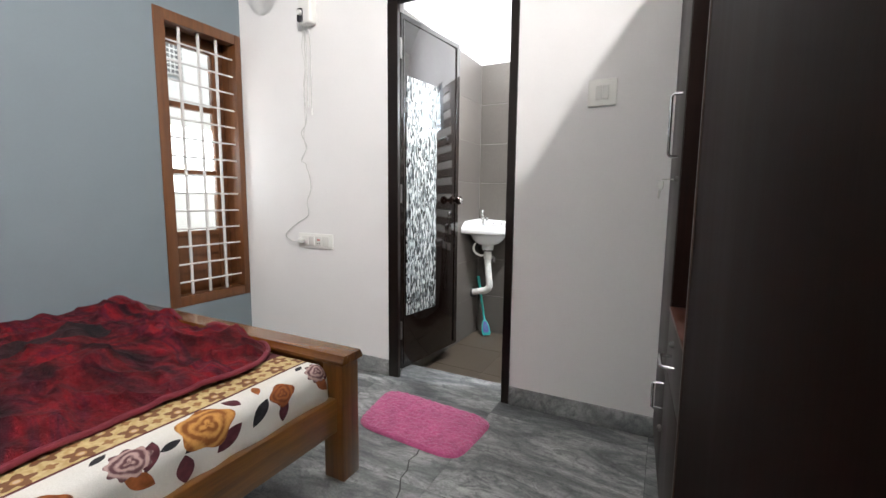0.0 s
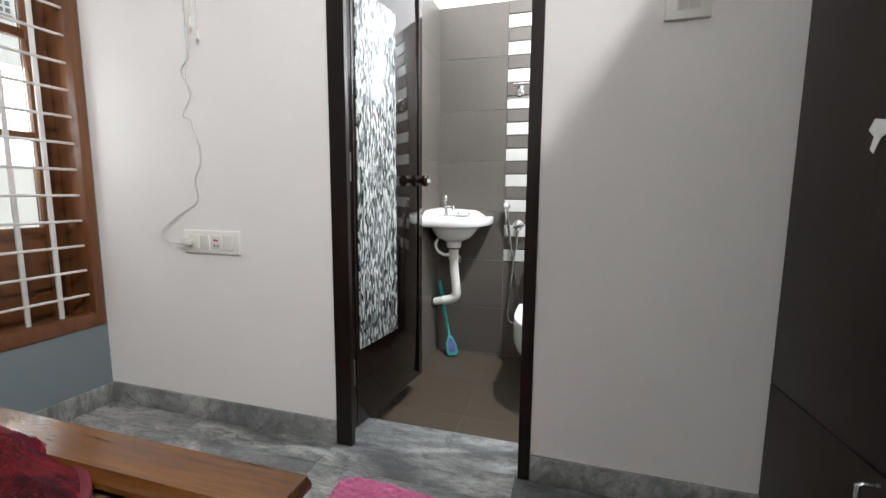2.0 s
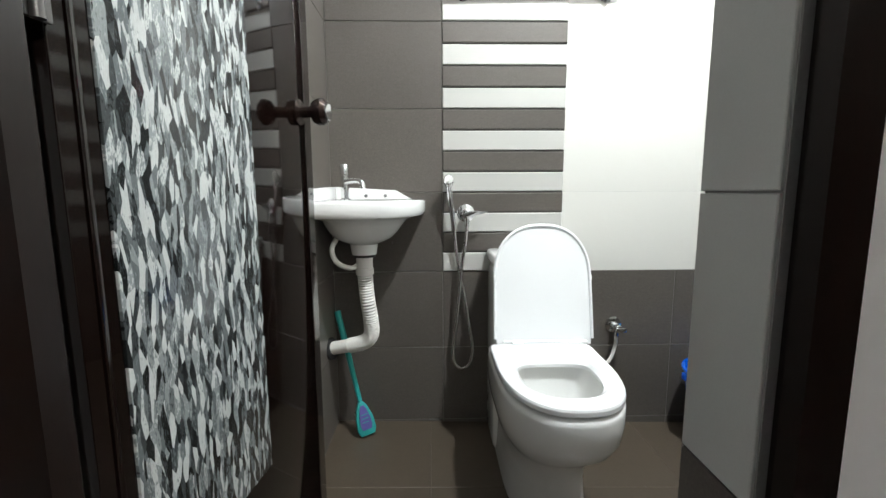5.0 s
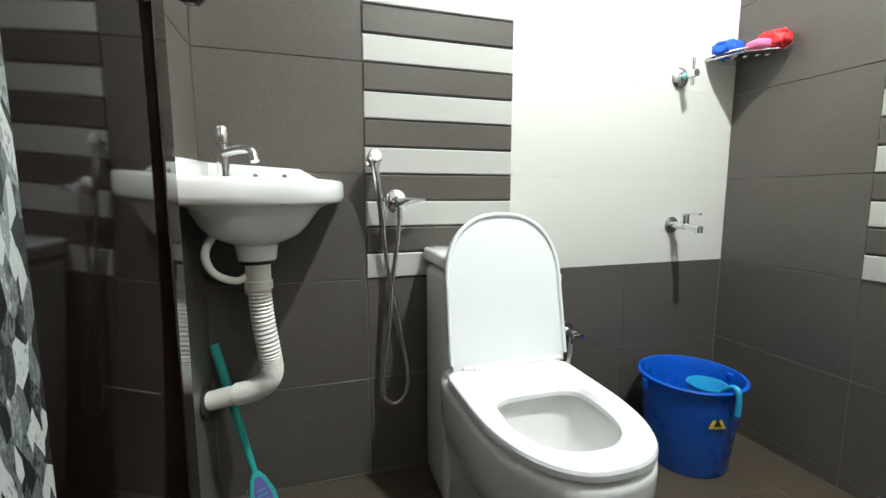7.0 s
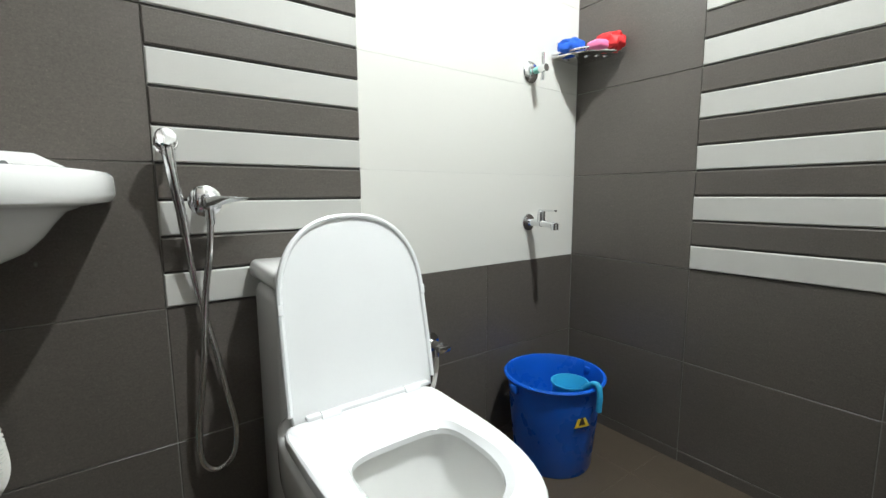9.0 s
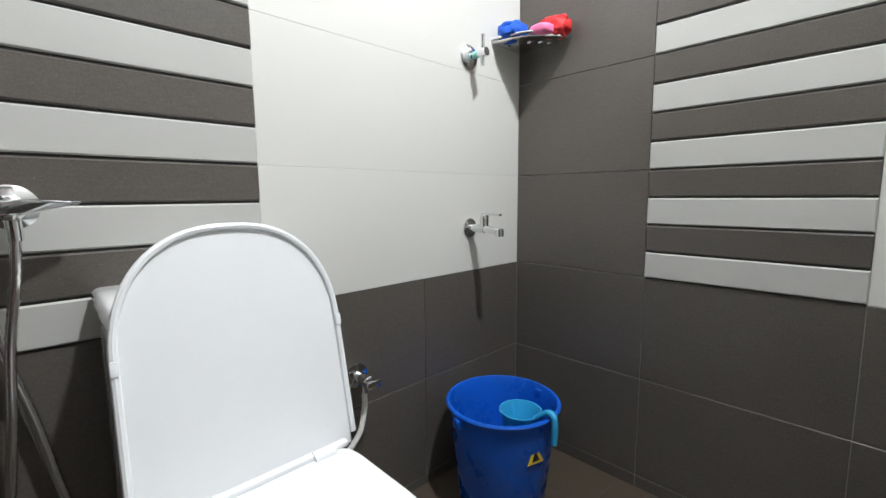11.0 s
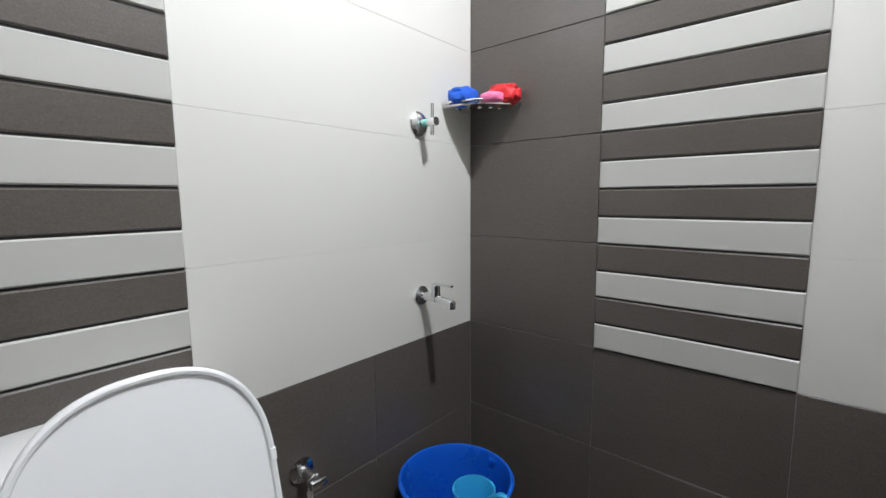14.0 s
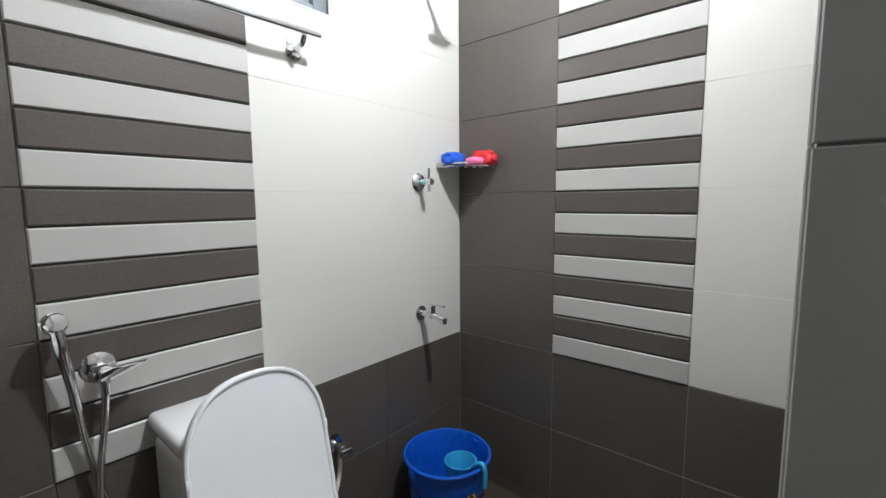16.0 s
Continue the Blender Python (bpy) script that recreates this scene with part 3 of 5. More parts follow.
LX0, LX1, LY0, LY1, LZ0, LZ1 = -1.2490, -1.2298, 1.950, 2.537, 0.098, 2.045
leaf = thing("bathroom_door", (-1.2298, 1.95, 0.098), "open dark glossy bathroom door with patterned panel", "door")
bm = boxed(LX0, LX1, LY0, LY1, LZ0, LZ1, 0.002)
panel = part("leaf", bm, DARK_WOOD, leaf, "dark glossy painted leaf")
for b in ((LY0 + 0.02, LY0 + 0.028, LZ0 + 0.02, LZ1 - 0.03), (LY1 - 0.041, LY1 - 0.035, LZ0 + 0.02, LZ1 - 0.03), (LY0 + 0.03, LY1 - 0.03, LZ1 - 0.03, LZ1 - 0.022)):
    part("moulding", boxed(LX1 - 0.002, LX1 + 0.003, b[0], b[1], b[2], b[3], 0.001), DARK_WOOD, leaf)
part("patterned_panel", boxed(LX1 - 0.002, LX1 + 0.004, 1.995, 2.280, 0.405, 1.734, 0.001), POSTER, leaf, "panel printed with black, grey and white strokes")
for z in (0.33, 1.10, 1.86):
    hinge = part("hinge", boxed(LX1 + 0.001, LX1 + 0.006, LY0 - 0.030, LY0 + 0.004, z - 0.05, z + 0.05, 0.002), HINGE, leaf, "dull steel butt hinge")
    part("knuckle", lathe(bmesh.new(), ((0.006, -0.05), (0.006, 0.05)), (LX1 + 0.008, LY0 - 0.012, z), seg=10), HINGE, hinge)
knob = part("knob", lathe(bmesh.new(), ((0.026, 0.0), (0.026, 0.006), (0.011, 0.010), (0.011, 0.030), (0.022, 0.036), (0.027, 0.046), (0.027, 0.056), (0.020, 0.064), (0.004, 0.066)),
            (LX1, 2.470, 1.066), (1, 0, 0), 28), DARK_BRONZE, leaf, "dark bronze round door knob")
part("knob_ring", lathe(bmesh.new(), ((0.018, 0), (0.018, 0.003), (0.014, 0.0035)), (LX1 + 0.0645, 2.470, 1.066), (1, 0, 0), 24), CHROME, knob)
leaf.rotation_euler.z = radians(-7.0)

# ---- bedroom window ----
window = thing("window_1", (XW - 0.05, 1.6, WIN[2]), "tall brown wooden window with white painted grille", "window")
window["kind"] = "structure"
y0, y1, z0, z1 = WIN
fx0, fx1, fw = XW - 0.065, XW + 0.008, 0.058
part("stile", boxed(fx0, fx1, y0, y0 + fw, z0, z1, 0.003), WINDOW_WOOD, window)
part("stile", boxed(fx0, fx1, y1 - fw + 0.02, y1, z0, z1, 0.003), WINDOW_WOOD, window)
part("rail", boxed(fx0, fx1 - 0.001, y0 + fw, y1 - fw + 0.02, z1 - fw, z1, 0.003), WINDOW_WOOD, window)
part("rail", boxed(fx0, fx1 - 0.001, y0 + fw, y1 - fw + 0.02, z0, z0 + fw, 0.003), WINDOW_WOOD, window)
# shutter behind the grille
sx0, sx1 = XW - 0.170, XW - 0.130
part("reveal", boxed(XW - 0.195, fx0 - 0.001, y1 - 0.030, y1 - 0.001, z0 + 0.01, z1 - 0.01), WINDOW_WOOD, window)
part("reveal", boxed(XW - 0.195, fx0 - 0.001, y0 + 0.001, y0 + 0.030, z0 + 0.01, z1 - 0.01), WINDOW_WOOD, window)
part("reveal", boxed(XW - 0.195, fx0 - 0.001, y0 + 0.031, y1 - 0.031, z0 + 0.01, z0 + 0.04), WINDOW_WOOD, window)
part("reveal", boxed(XW - 0.195, fx0 - 0.001, y0 + 0.031, y1 - 0.031, z1 - 0.04, z1 - 0.01), WINDOW_WOOD, window)
ya, yb = y0 + 0.032, y1 - 0.032
part("shutter_stile", boxed(sx0, sx1, ya, 1.468, z0 + 0.042, z1 - 0.042, 0.003), WINDOW_WOOD, window)
part("shutter_stile", boxed(sx0, sx1, 1.752, yb, z0 + 0.042, z1 - 0.042, 0.003), WINDOW_WOOD, window)
part("shutter_panel", boxed(sx0 + 0.008, sx1 - 0.008, 1.469, 1.751, z0 + 0.042, 0.85, 0.003), WINDOW_WOOD, window)
for za, zb in ((0.835, 0.862), (1.205, 1.235), (1.590, 1.622), (1.945, z1 - 0.042)):
    part("shutter_rail", boxed(sx0, sx1 - 0.001, 1.469, 1.751, za, zb, 0.002), WINDOW_WOOD, window)
for za, zb in ((0.863, 1.204), (1.236, 1.589), (1.623, 1.944)):
    pane = part("pane", boxed(sx0 + 0.017, sx0 + 0.021, 1.470, 1.750, za, zb), GLASS, window)
    pane.visible_shadow = False
for i in range(3):
    y = 1.492 + i * 0.112
    part("grille_bar", boxed(XW - 0.036, XW - 0.026, y - 0.008, y + 0.008, z0 + fw - 0.01, z1 - fw + 0.01, 0.002), WHITE_BAR, window)
for i in range(14):
    z = 0.575 + i * 0.1035
    part("grille_rod", tube(bmesh.new(), ((XW - 0.028, y0 + fw - 0.01, z), (XW - 0.028, y1 - fw + 0.03, z)), 0.0055, 8, smoothed=False), WHITE_BAR, window)

# ---- bathroom ventilator ----
vent = thing("window_2", (-0.42, 3.2, VENT[2]), "grey aluminium louvered bathroom ventilator window", "window")
vent["kind"] = "structure"
vx0, vx1, vz0, vz1 = VENT
for nm, b in (("stile", (vx0, vx0 + 0.045, vz0, vz1)), ("stile", (vx1 - 0.045, vx1, vz0, vz1)),
              ("rail", (vx0 + 0.046, vx1 - 0.046, vz0, vz0 + 0.022)), ("rail", (vx0 + 0.046, vx1 - 0.046, vz1 - 0.03, vz1))):
    part(nm, boxed(b[0], b[1], BY1 + 0.012, BY1 + 0.075, b[2], b[3], 0.002), ALUMINIUM, vent)
part("sill_tile", boxed(vx0, vx1, BY1 + 0.0, BY1 + 0.011, vz0 - 0.003, vz0 + 0.004), TILE_WHITE, vent)
part("louver_track", boxed(vx0 + 0.046, vx0 + 0.095, BY1 + 0.035, BY1 + 0.045, vz0 + 0.023, vz1 - 0.031), ALUMINIUM, vent)
part("louver_track", boxed(vx1 - 0.095, vx1 - 0.046, BY1 + 0.035, BY1 + 0.045, vz0 + 0.023, vz1 - 0.031), ALUMINIUM, vent)
for i in range(5):
    z = vz0 + 0.055 + i * 0.075
    blade = part("louver", boxed(vx0 + 0.05, vx1 - 0.05, -0.045, 0.045, -0.0025, 0.0025, 0.001, m=Matrix.Translation((0, BY1 + 0.075, z)) @ pose(0, 0, 0, -32)), FROSTED, vent)
    blade.visible_shadow = False
part("crank", tube(bmesh.new(), ((vx0 + 0.07, BY1 + 0.03, 1.86), (vx0 + 0.09, BY1 + 0.0, 1.875), (vx0 + 0.075, BY1 - 0.01, 1.90)), 0.005, 8), STEEL, vent)

# ---- outside ----
ground = solid("ground", boxed(-60, 60, -60, 60, -0.5, -0.3), GROUND, "bare earth ground outside the house", "ground", kind="structure", smooth=False)
house = thing("neighbour_house", (-5.2, 2.0, -0.3), "white plastered neighbouring house wall with ventilation grille", "house")
part("wall", boxed(-5.6, -5.0, -5.0, 8.0, -0.3, 5.2), OUTSIDE, house)
part("parapet", boxed(-5.7, -4.95, -5.0, 8.0, 5.2, 5.4, 0.01), OUTSIDE, house)
gr = part("grille", boxed(-5.0, -4.97, 2.93, 3.14, 2.44, 2.78, 0.004), OUTSIDE, house, "concrete ventilation grille")
for i in range(4):
    for j in range(6):
        y, z = 2.948 + i * 0.047, 2.456 + j * 0.054
        part("hole", boxed(-4.971, -4.968, y, y + 0.033, z, z + 0.036), GREY_PRINT, gr)
rear = thing("rear_compound_wall", (-0.4, 5.2, -0.3), "white plastered compound wall behind the bathroom", "wall")
part("wall", boxed(-4, 4, 5.2, 5.4, -0.3, 4.2), OUTSIDE, rear)


# ---- bathroom things ----
def rounded_ring(cx, y0, y1, hw, z, n=40, sq=2.6):
    """An egg-like closed line: half width hw, from y0 at the front to y1 at the back."""
    pts = []
    ym = y0 + (y1 - y0) * 0.5
    for k in range(n):
        a = 2 * math.pi * k / n
        c, s = math.cos(a), math.sin(a)
        e = 2 / (2.15 if s < 0 else sq * 2)
        x = math.copysign(abs(c) ** (2 / 2.45 if s < 0 else e), c) * hw
        y = math.copysign(abs(s) ** (2 / 2.45 if s < 0 else e), s) * (y1 - y0) / 2
        pts.append((cx + x, ym + y, z))
    return pts


def toilet():
    t = thing("toilet", (-0.53, 2.9, bath_floor_z(-0.53)), "white one-piece ceramic toilet with raised lid", "toilet")
    cx, zf = -0.553, bath_floor_z(-0.54)
    R = rounded_ring
    rings = [R(cx, 2.560, 3.10, 0.118, zf), R(cx, 2.562, 3.10, 0.118, zf + 0.012), R(cx, 2.574, 3.10, 0.113, 0.06), R(cx, 2.578, 3.10, 0.112, 0.12), R(cx, 2.560, 3.10, 0.119, 0.175),
             R(cx, 2.514, 2.96, 0.135, 0.222), R(cx, 2.462, 2.96, 0.152, 0.262), R(cx, 2.434, 2.96, 0.160, 0.300), R(cx, 2.424, 2.96, 0.162, 0.340), R(cx, 2.422, 2.96, 0.162, 0.376), R(cx, 2.424, 2.96, 0.160, 0.390), R(cx, 2.437, 2.95, 0.150, 0.396),
             R(cx, 2.480, 2.728, 0.112, 0.395), R(cx, 2.486, 2.722, 0.107, 0.381), R(cx, 2.498, 2.715, 0.096, 0.32), R(cx, 2.555, 2.69, 0.062, 0.25), R(cx, 2.59, 2.67, 0.04, 0.21)]
    part("bowl", loft(bmesh.new(), rings), CERAMIC, t, angle=60)
    cx = -0.53
    part("cistern", boxed(cx - 0.150, cx + 0.150, 2.940, BY1 - 0.004, zf, 0.645, 0.028, 4), CERAMIC, t)
    part("cistern_lid", boxed(cx - 0.156, cx + 0.156, 2.934, BY1 - 0.003, 0.648, 0.690, 0.014, 3), CERAMIC, t)
    part("flush_button", lathe(bmesh.new(), ((0.026, 0), (0.026, 0.006), (0.022, 0.008)), (cx, 3.03, 0.690), seg=24), CHROME, t)
    # seat: a ring with a flat back edge
    n = 48
    cx = -0.553
    out, inn = [], []
    for k in range(n):
        a = 2 * math.pi * k / n
        c, s = math.cos(a), math.sin(a)
        if s < 0:
            out.append((cx + 0.160 * math.copysign(abs(c) ** 0.80, c), 2.70 - 0.276 * abs(s) ** 0.80))
            inn.append((cx + 0.104 * math.copysign(abs(c) ** 0.80, c), 2.63 - 0.138 * abs(s) ** 0.82))
        else:
            back = abs(s) ** 0.16
            out.append((cx + math.copysign((0.160 - 0.006 * back ** 6) * abs(c) ** 0.16, c), 2.70 + 0.155 * back))
            inn.append((cx + 0.104 * math.copysign(abs(c) ** 0.45, c), 2.63 + 0.078 * abs(s) ** 0.55))
    bm = bmesh.new()

    def toward(p, q, d):
        v = Vector(q) - Vector(p)
        return Vector(p) + v.normalized() * d
    loops = [[(p[0], p[1], 0.4005) for p in inn], [(*toward(p, q, 0.004), 0.4005) for p, q in zip(out, inn)], [(p[0], p[1], 0.4035) for p in out], [(p[0], p[1], 0.414) for p in out],
             [(*toward(p, q, 0.003), 0.4195) for p, q in zip(out, inn)], [(*toward(p, q, 0.010), 0.422) for p, q in zip(out, inn)], [(*toward(q, p, 0.014), 0.421) for p, q in zip(out, inn)], [(p[0], p[1], 0.411) for p in inn]]
    vs = [ring(bm, l) for l in loops]
    for a, b in zip(vs, vs[1:] + vs[:1]):
        bridge(bm, a, b)
    part("seat", bm, SEAT_WHITE, t, angle=28)
    # lid, standing up and leaning back a little
    cx = -0.53
    outline = []
    for k in range(33):
        a = math.pi * k / 32
        outline.append((0.157 * math.copysign(abs(math.cos(a)) ** 0.82, math.cos(a)), 0.218 + 0.172 * math.sin(a) ** 0.9))
    outline += [(-0.159, 0.10), (-0.154, 0.0), (0.154, 0.0), (0.159, 0.10)]
    bm = prism(bmesh.new(), outline, 1, 0.0, 0.016, 0.004)
    m = Matrix.Translation((cx - 0.003, 2.858, 0.412)) @ pose(0, 0, 0, -11)
    bm.transform(m)
    lid = part("lid", bm, SEAT_WHITE, t, "raised white plastic lid", angle=20)
    # raised rim round the lid's inner face
    path = [m @ Vector((x * 0.985, -0.001, z * 0.99)) for x, z in outline[:33]]
    path = [m @ Vector((0.157, -0.001, 0.02))] + path + [m @ Vector((-0.157, -0.001, 0.02))]
    part("rim", tube(bmesh.new(), path, 0.0055, 8, smoothed=False), SEAT_WHITE, lid)
    for s in (-0.09, 0.09):
        part("hinge", lathe(bmesh.new(), ((0.012, -0.018), (0.012, 0.018)), (cx + s, 2.846, 0.421), (1, 0, 0), 14), SEAT_WHITE, t)
    part("hinge_bar", boxed(cx - 0.135, cx + 0.135, 2.842, 2.858, 0.4195, 0.430, 0.004), SEAT_WHITE, t)
    for s in (-0.155, 0.155):
        bm = boxed(s - 0.005, s + 0.005, -0.008, 0.001, 0.205, 0.225, 0.002)
        bm.transform(m)
        part("buffer", bm, SEAT_WHITE, lid)


toilet()


def angle_valve(at, label):
    v = thing("angle_valve", at, label, "valve")
    x, y, z = at
    part("flange", lathe(bmesh.new(), ((0.031, 0), (0.031, 0.004), (0.015, 0.009)), (x, y, z), (0, -1, 0), 24), CHROME, v)
    part("body", tube(bmesh.new(), ((x, y - 0.005, z), (x, y - 0.058, z)), 0.0135, 12, smoothed=False), CHROME, v)
    part("outlet", tube(bmesh.new(), ((x, y - 0.035, z), (x, y - 0.035, z - 0.035)), 0.008, 10, smoothed=False), CHROME, v)
    part("handle", boxed(x - 0.021, x + 0.021, y - 0.082, y - 0.057, z - 0.010, z + 0.010, 0.006), CHROME, v)
    return v


v = angle_valve((-0.185, BY1, 0.385), "chrome angle valve with white hose beside the toilet")
part("hose", tube(bmesh.new(), ((-0.185, 3.115, 0.355), (-0.19, 3.11, 0.31), (-0.22, 3.10, 0.25), (-0.30, 3.10, 0.20), (-0.39, 3.10, 0.22)), 0.007, 8), PVC, v, "white flexible hose")


def corner_basin():
    cx, cy = -1.122, 2.995
    X0, Y1, A = BX0 + 0.003, BY1 - 0.003, 0.348

    def outer(a):
        d = (math.cos(a), math.sin(a))
        lo, hi = 0.0, 0.6
        for _ in range(30):
            r = (lo + hi) / 2
            x, y = cx + d[0] * r - X0, Y1 - (cy + d[1] * r)
            inside = x > 0 and y > 0 and (max(x, 0) / A) ** 3.0 + (max(y, 0) / A) ** 3.0 < 1
            lo, hi = (r, hi) if inside else (lo, r)
        return lo
    n = 72
    ang = [2 * math.pi * k / n for k in range(n)]
    ro = [outer(a) for a in ang]

    def loop(f, z):
        return [(cx + math.cos(a) * f(a, r), cy + math.sin(a) * f(a, r), z) for a, r in zip(ang, ro)]

    def blend(w, circ):
        return lambda a, r: r * (1 - w) + circ * w
    t = thing("wash_basin", (cx, cy, 0.70), "white ceramic corner wash basin hung on two walls", "basin")
    rings = [loop(blend(1, 0.042), 0.692), loop(blend(1, 0.047), 0.728), loop(blend(1, 0.070), 0.737), loop(blend(1, 0.096), 0.750), loop(blend(0.98, 0.115), 0.772), loop(blend(0.93, 0.127), 0.794), loop(blend(0.82, 0.134), 0.810), loop(blend(0.50, 0.14), 0.819), loop(blend(0.12, 0.14), 0.8235),
             loop(lambda a, r: r * 0.975, 0.825), loop(lambda a, r: r, 0.836), loop(lambda a, r: r, 0.866), loop(lambda a, r: r - 0.004, 0.873), loop(lambda a, r: r - 0.014, 0.875),
             loop(blend(0.86, 0.148), 0.872), loop(blend(1, 0.138), 0.862), loop(blend(1, 0.126), 0.825), loop(blend(1, 0.095), 0.785), loop(blend(1, 0.03), 0.770)]
    part("bowl", loft(bmesh.new(), rings), CERAMIC, t, angle=55)
    # low upstand along both walls, ending in slopes
    bm = bmesh.new()
    prof = ((X0, 0.874), (X0, 0.922), (X0 + 0.24, 0.908), (X0 + 0.30, 0.874))
    prism(bm, prof, 1, Y1 - 0.026, Y1 - 0.001, 0.004)
    part("upstand", bm, CERAMIC, t)
    bm = bmesh.new()
    prism(bm, ((Y1 - 0.027, 0.874), (Y1 - 0.027, 0.922), (Y1 - 0.28, 0.912), (Y1 - 0.340, 0.874)), 0, X0, X0 + 0.026, 0.004)
    part("upstand", bm, CERAMIC, t)
    for x, y in ((-1.06, 3.121), (-1.13, 3.121)):
        part("hole", lathe(bmesh.new(), ((0.006, 0), (0.006, 0.0015)), (x, y, 0.888), (0, -1, 0), 14), GREY_PRINT, t)
    part("drain", lathe(bmesh.new(), ((0.026, 0), (0.022, 0.003), (0.004, 0.001)), (cx, cy, 0.770), seg=24), CHROME, t)
    part("collar", lathe(bmesh.new(), ((0.038, 0.0), (0.038, 0.010)), (cx, cy, 0.683), seg=24), BLACK, t)


corner_basin()

f = thing("basin_faucet", (-1.188, 3.035, 0.874), "chrome pillar tap on the wash basin", "faucet")
part("body", lathe(bmesh.new(), ((0.021, 0), (0.021, 0.004), (0.0135, 0.007), (0.0135, 0.082)), (-1.188, 3.035, 0.874), seg=24), CHROME, f)
part("spout", tube(bmesh.new(), ((-1.188, 3.035, 0.935), (-1.150, 2.985, 0.940), (-1.118, 2.945, 0.936), (-1.110, 2.935, 0.912)), 0.0095, 12), CHROME, f)
part("handle", lathe(bmesh.new(), ((0.0135, 0), (0.0145, 0.004), (0.0145, 0.036), (0.012, 0.039)), (-1.188, 3.035, 0.957), seg=24), CHROME, f)

trap = thing("waste_pipe", (-1.10, 2.99, 0.34), "white corrugated plastic basin waste pipe", "pipe")
part("tail", lathe(bmesh.new(), ((0.031, 0.0), (0.031, 0.02), (0.028, 0.022), (0.028, 0.06)), (-1.122, 2.995, 0.622), seg=20), PVC, trap)
bend = ((-1.122, 2.995, 0.63), (-1.117, 2.995, 0.55), (-1.106, 2.995, 0.46), (-1.104, 2.995, 0.415), (-1.118, 3.0, 0.388), (-1.145, 3.005, 0.372), (-1.185, 3.018, 0.360))
part("corrugated_pipe", tube(bmesh.new(), bend, 0.024, 18, 18, radius=lambda i, n: 0.0245 if i % 2 else 0.0275), PVC, trap)
part("end_pipe", tube(bmesh.new(), ((-1.183, 3.017, 0.361), (-1.262, 3.040, 0.340)), 0.0235, 16, smoothed=False), PVC, trap)
part("gasket", lathe(bmesh.new(), ((0.040, 0), (0.040, 0.012), (0.034, 0.016)), (-1.2645, 3.041, 0.339), (1, -0.28, 0.26), 20), BLACK, trap)
v = angle_valve((-1.145, BY1, 0.60), "chrome angle valve under the wash basin")
part("hose", tube(bmesh.new(), ((-1.145, 3.115, 0.585), (-1.14, 3.08, 0.60), (-1.135, 3.02, 0.655), (-1.165, 2.97, 0.648), (-1.205, 2.945, 0.672), (-1.222, 2.955, 0.715), (-1.205, 2.99, 0.760), (-1.195, 3.02, 0.80)), 0.0085, 10), PVC, v, "white looping supply hose")

brush = thing("toilet_brush", (-1.15, 3.05, bath_floor_z(-1.15)), "teal plastic cleaning brush leaning in the corner", "brush")
top, low = Vector((-1.252, 3.128, 0.455)), Vector((-1.160, 3.060, 0.105))
ax = (low - top).normalized()
part("handle", tube(bmesh.new(), (top, top + ax * 0.11, low), 0.010, 10, smoothed=False, radius=lambda i, n: 0.012 if i < 2 else 0.008), TEAL, brush)
m = Matrix.Translation(low) @ Vector((0, 0, -1)).rotation_difference(ax).to_matrix().to_4x4() @ pose(0, 0, 0, 0, 0, 25)
blade = [(0.020, 0.0), (0.033, -0.045), (0.035, -0.085), (0.026, -0.105), (-0.026, -0.105), (-0.035, -0.085), (-0.033, -0.045), (-0.020, 0.0), (-0.009, 0.018), (0.009, 0.018)]
bm = prism(bmesh.new(), blade, 1, -0.010, 0.008, 0.004)
bm.transform(m)
part("head", bm, TEAL, brush)
bm = prism(bmesh.new(), [(x * 0.62, z * 0.72 - 0.008) for x, z in blade], 1, -0.0125, -0.0095)
bm.transform(m)
part("label", bm, PURPLE, brush, "purple printed label")
for i in range(3):
    bm = boxed(-0.012, 0.012, -0.0135, -0.0122, -0.03 - i * 0.014, -0.027 - i * 0.014)
    bm.transform(m)
    part("print_bar", bm, TEAL, brush)
bm = bmesh.new()
for i in range(60):
    x, y = random.uniform(-0.028, 0.028), random.uniform(0.006, 0.024)
    box(bm, x - 0.0012, x + 0.0012, y - 0.0012, y + 0.0012, -0.108, -0.02)
bm.transform(m)
part("bristles", bm, PVC, brush)

# hand shower
hs = thing("hand_shower", (-0.829, BY1, 0.94), "chrome hand shower with hose on a wall hook", "hand shower")
part("hook", lathe(bmesh.new(), ((0.020, 0), (0.020, 0.004), (0.010, 0.010), (0.010, 0.030)), (-0.829, BY1, 0.935), (0, -1, 0), 20), CHROME, hs)
part("clip", lathe(bmesh.new(), ((0.019, -0.006), (0.021, 0), (0.019, 0.006)), (-0.829, 3.103, 0.938), (0, -1, 0.2), 20), CHROME, hs)
part("handle", tube(bmesh.new(), ((-0.829, 3.100, 0.935), (-0.824, 3.098, 0.88), (-0.812, 3.108, 0.79)), 0.011, 14, radius=lambda i, n: 0.0125 - 0.004 * i / n), CHROME, hs)
part("spray_face", lathe(bmesh.new(), ((0.017, 0), (0.019, 0.006), (0.016, 0.012), (0.004, 0.013)), (-0.830, 3.092, 0.943), (0.1, -1, 0.25), 20), CHROME, hs)
part("ferrule", tube(bmesh.new(), ((-0.812, 3.108, 0.795), (-0.808, 3.112, 0.755)), 0.010, 12, smoothed=False), STEEL, hs)
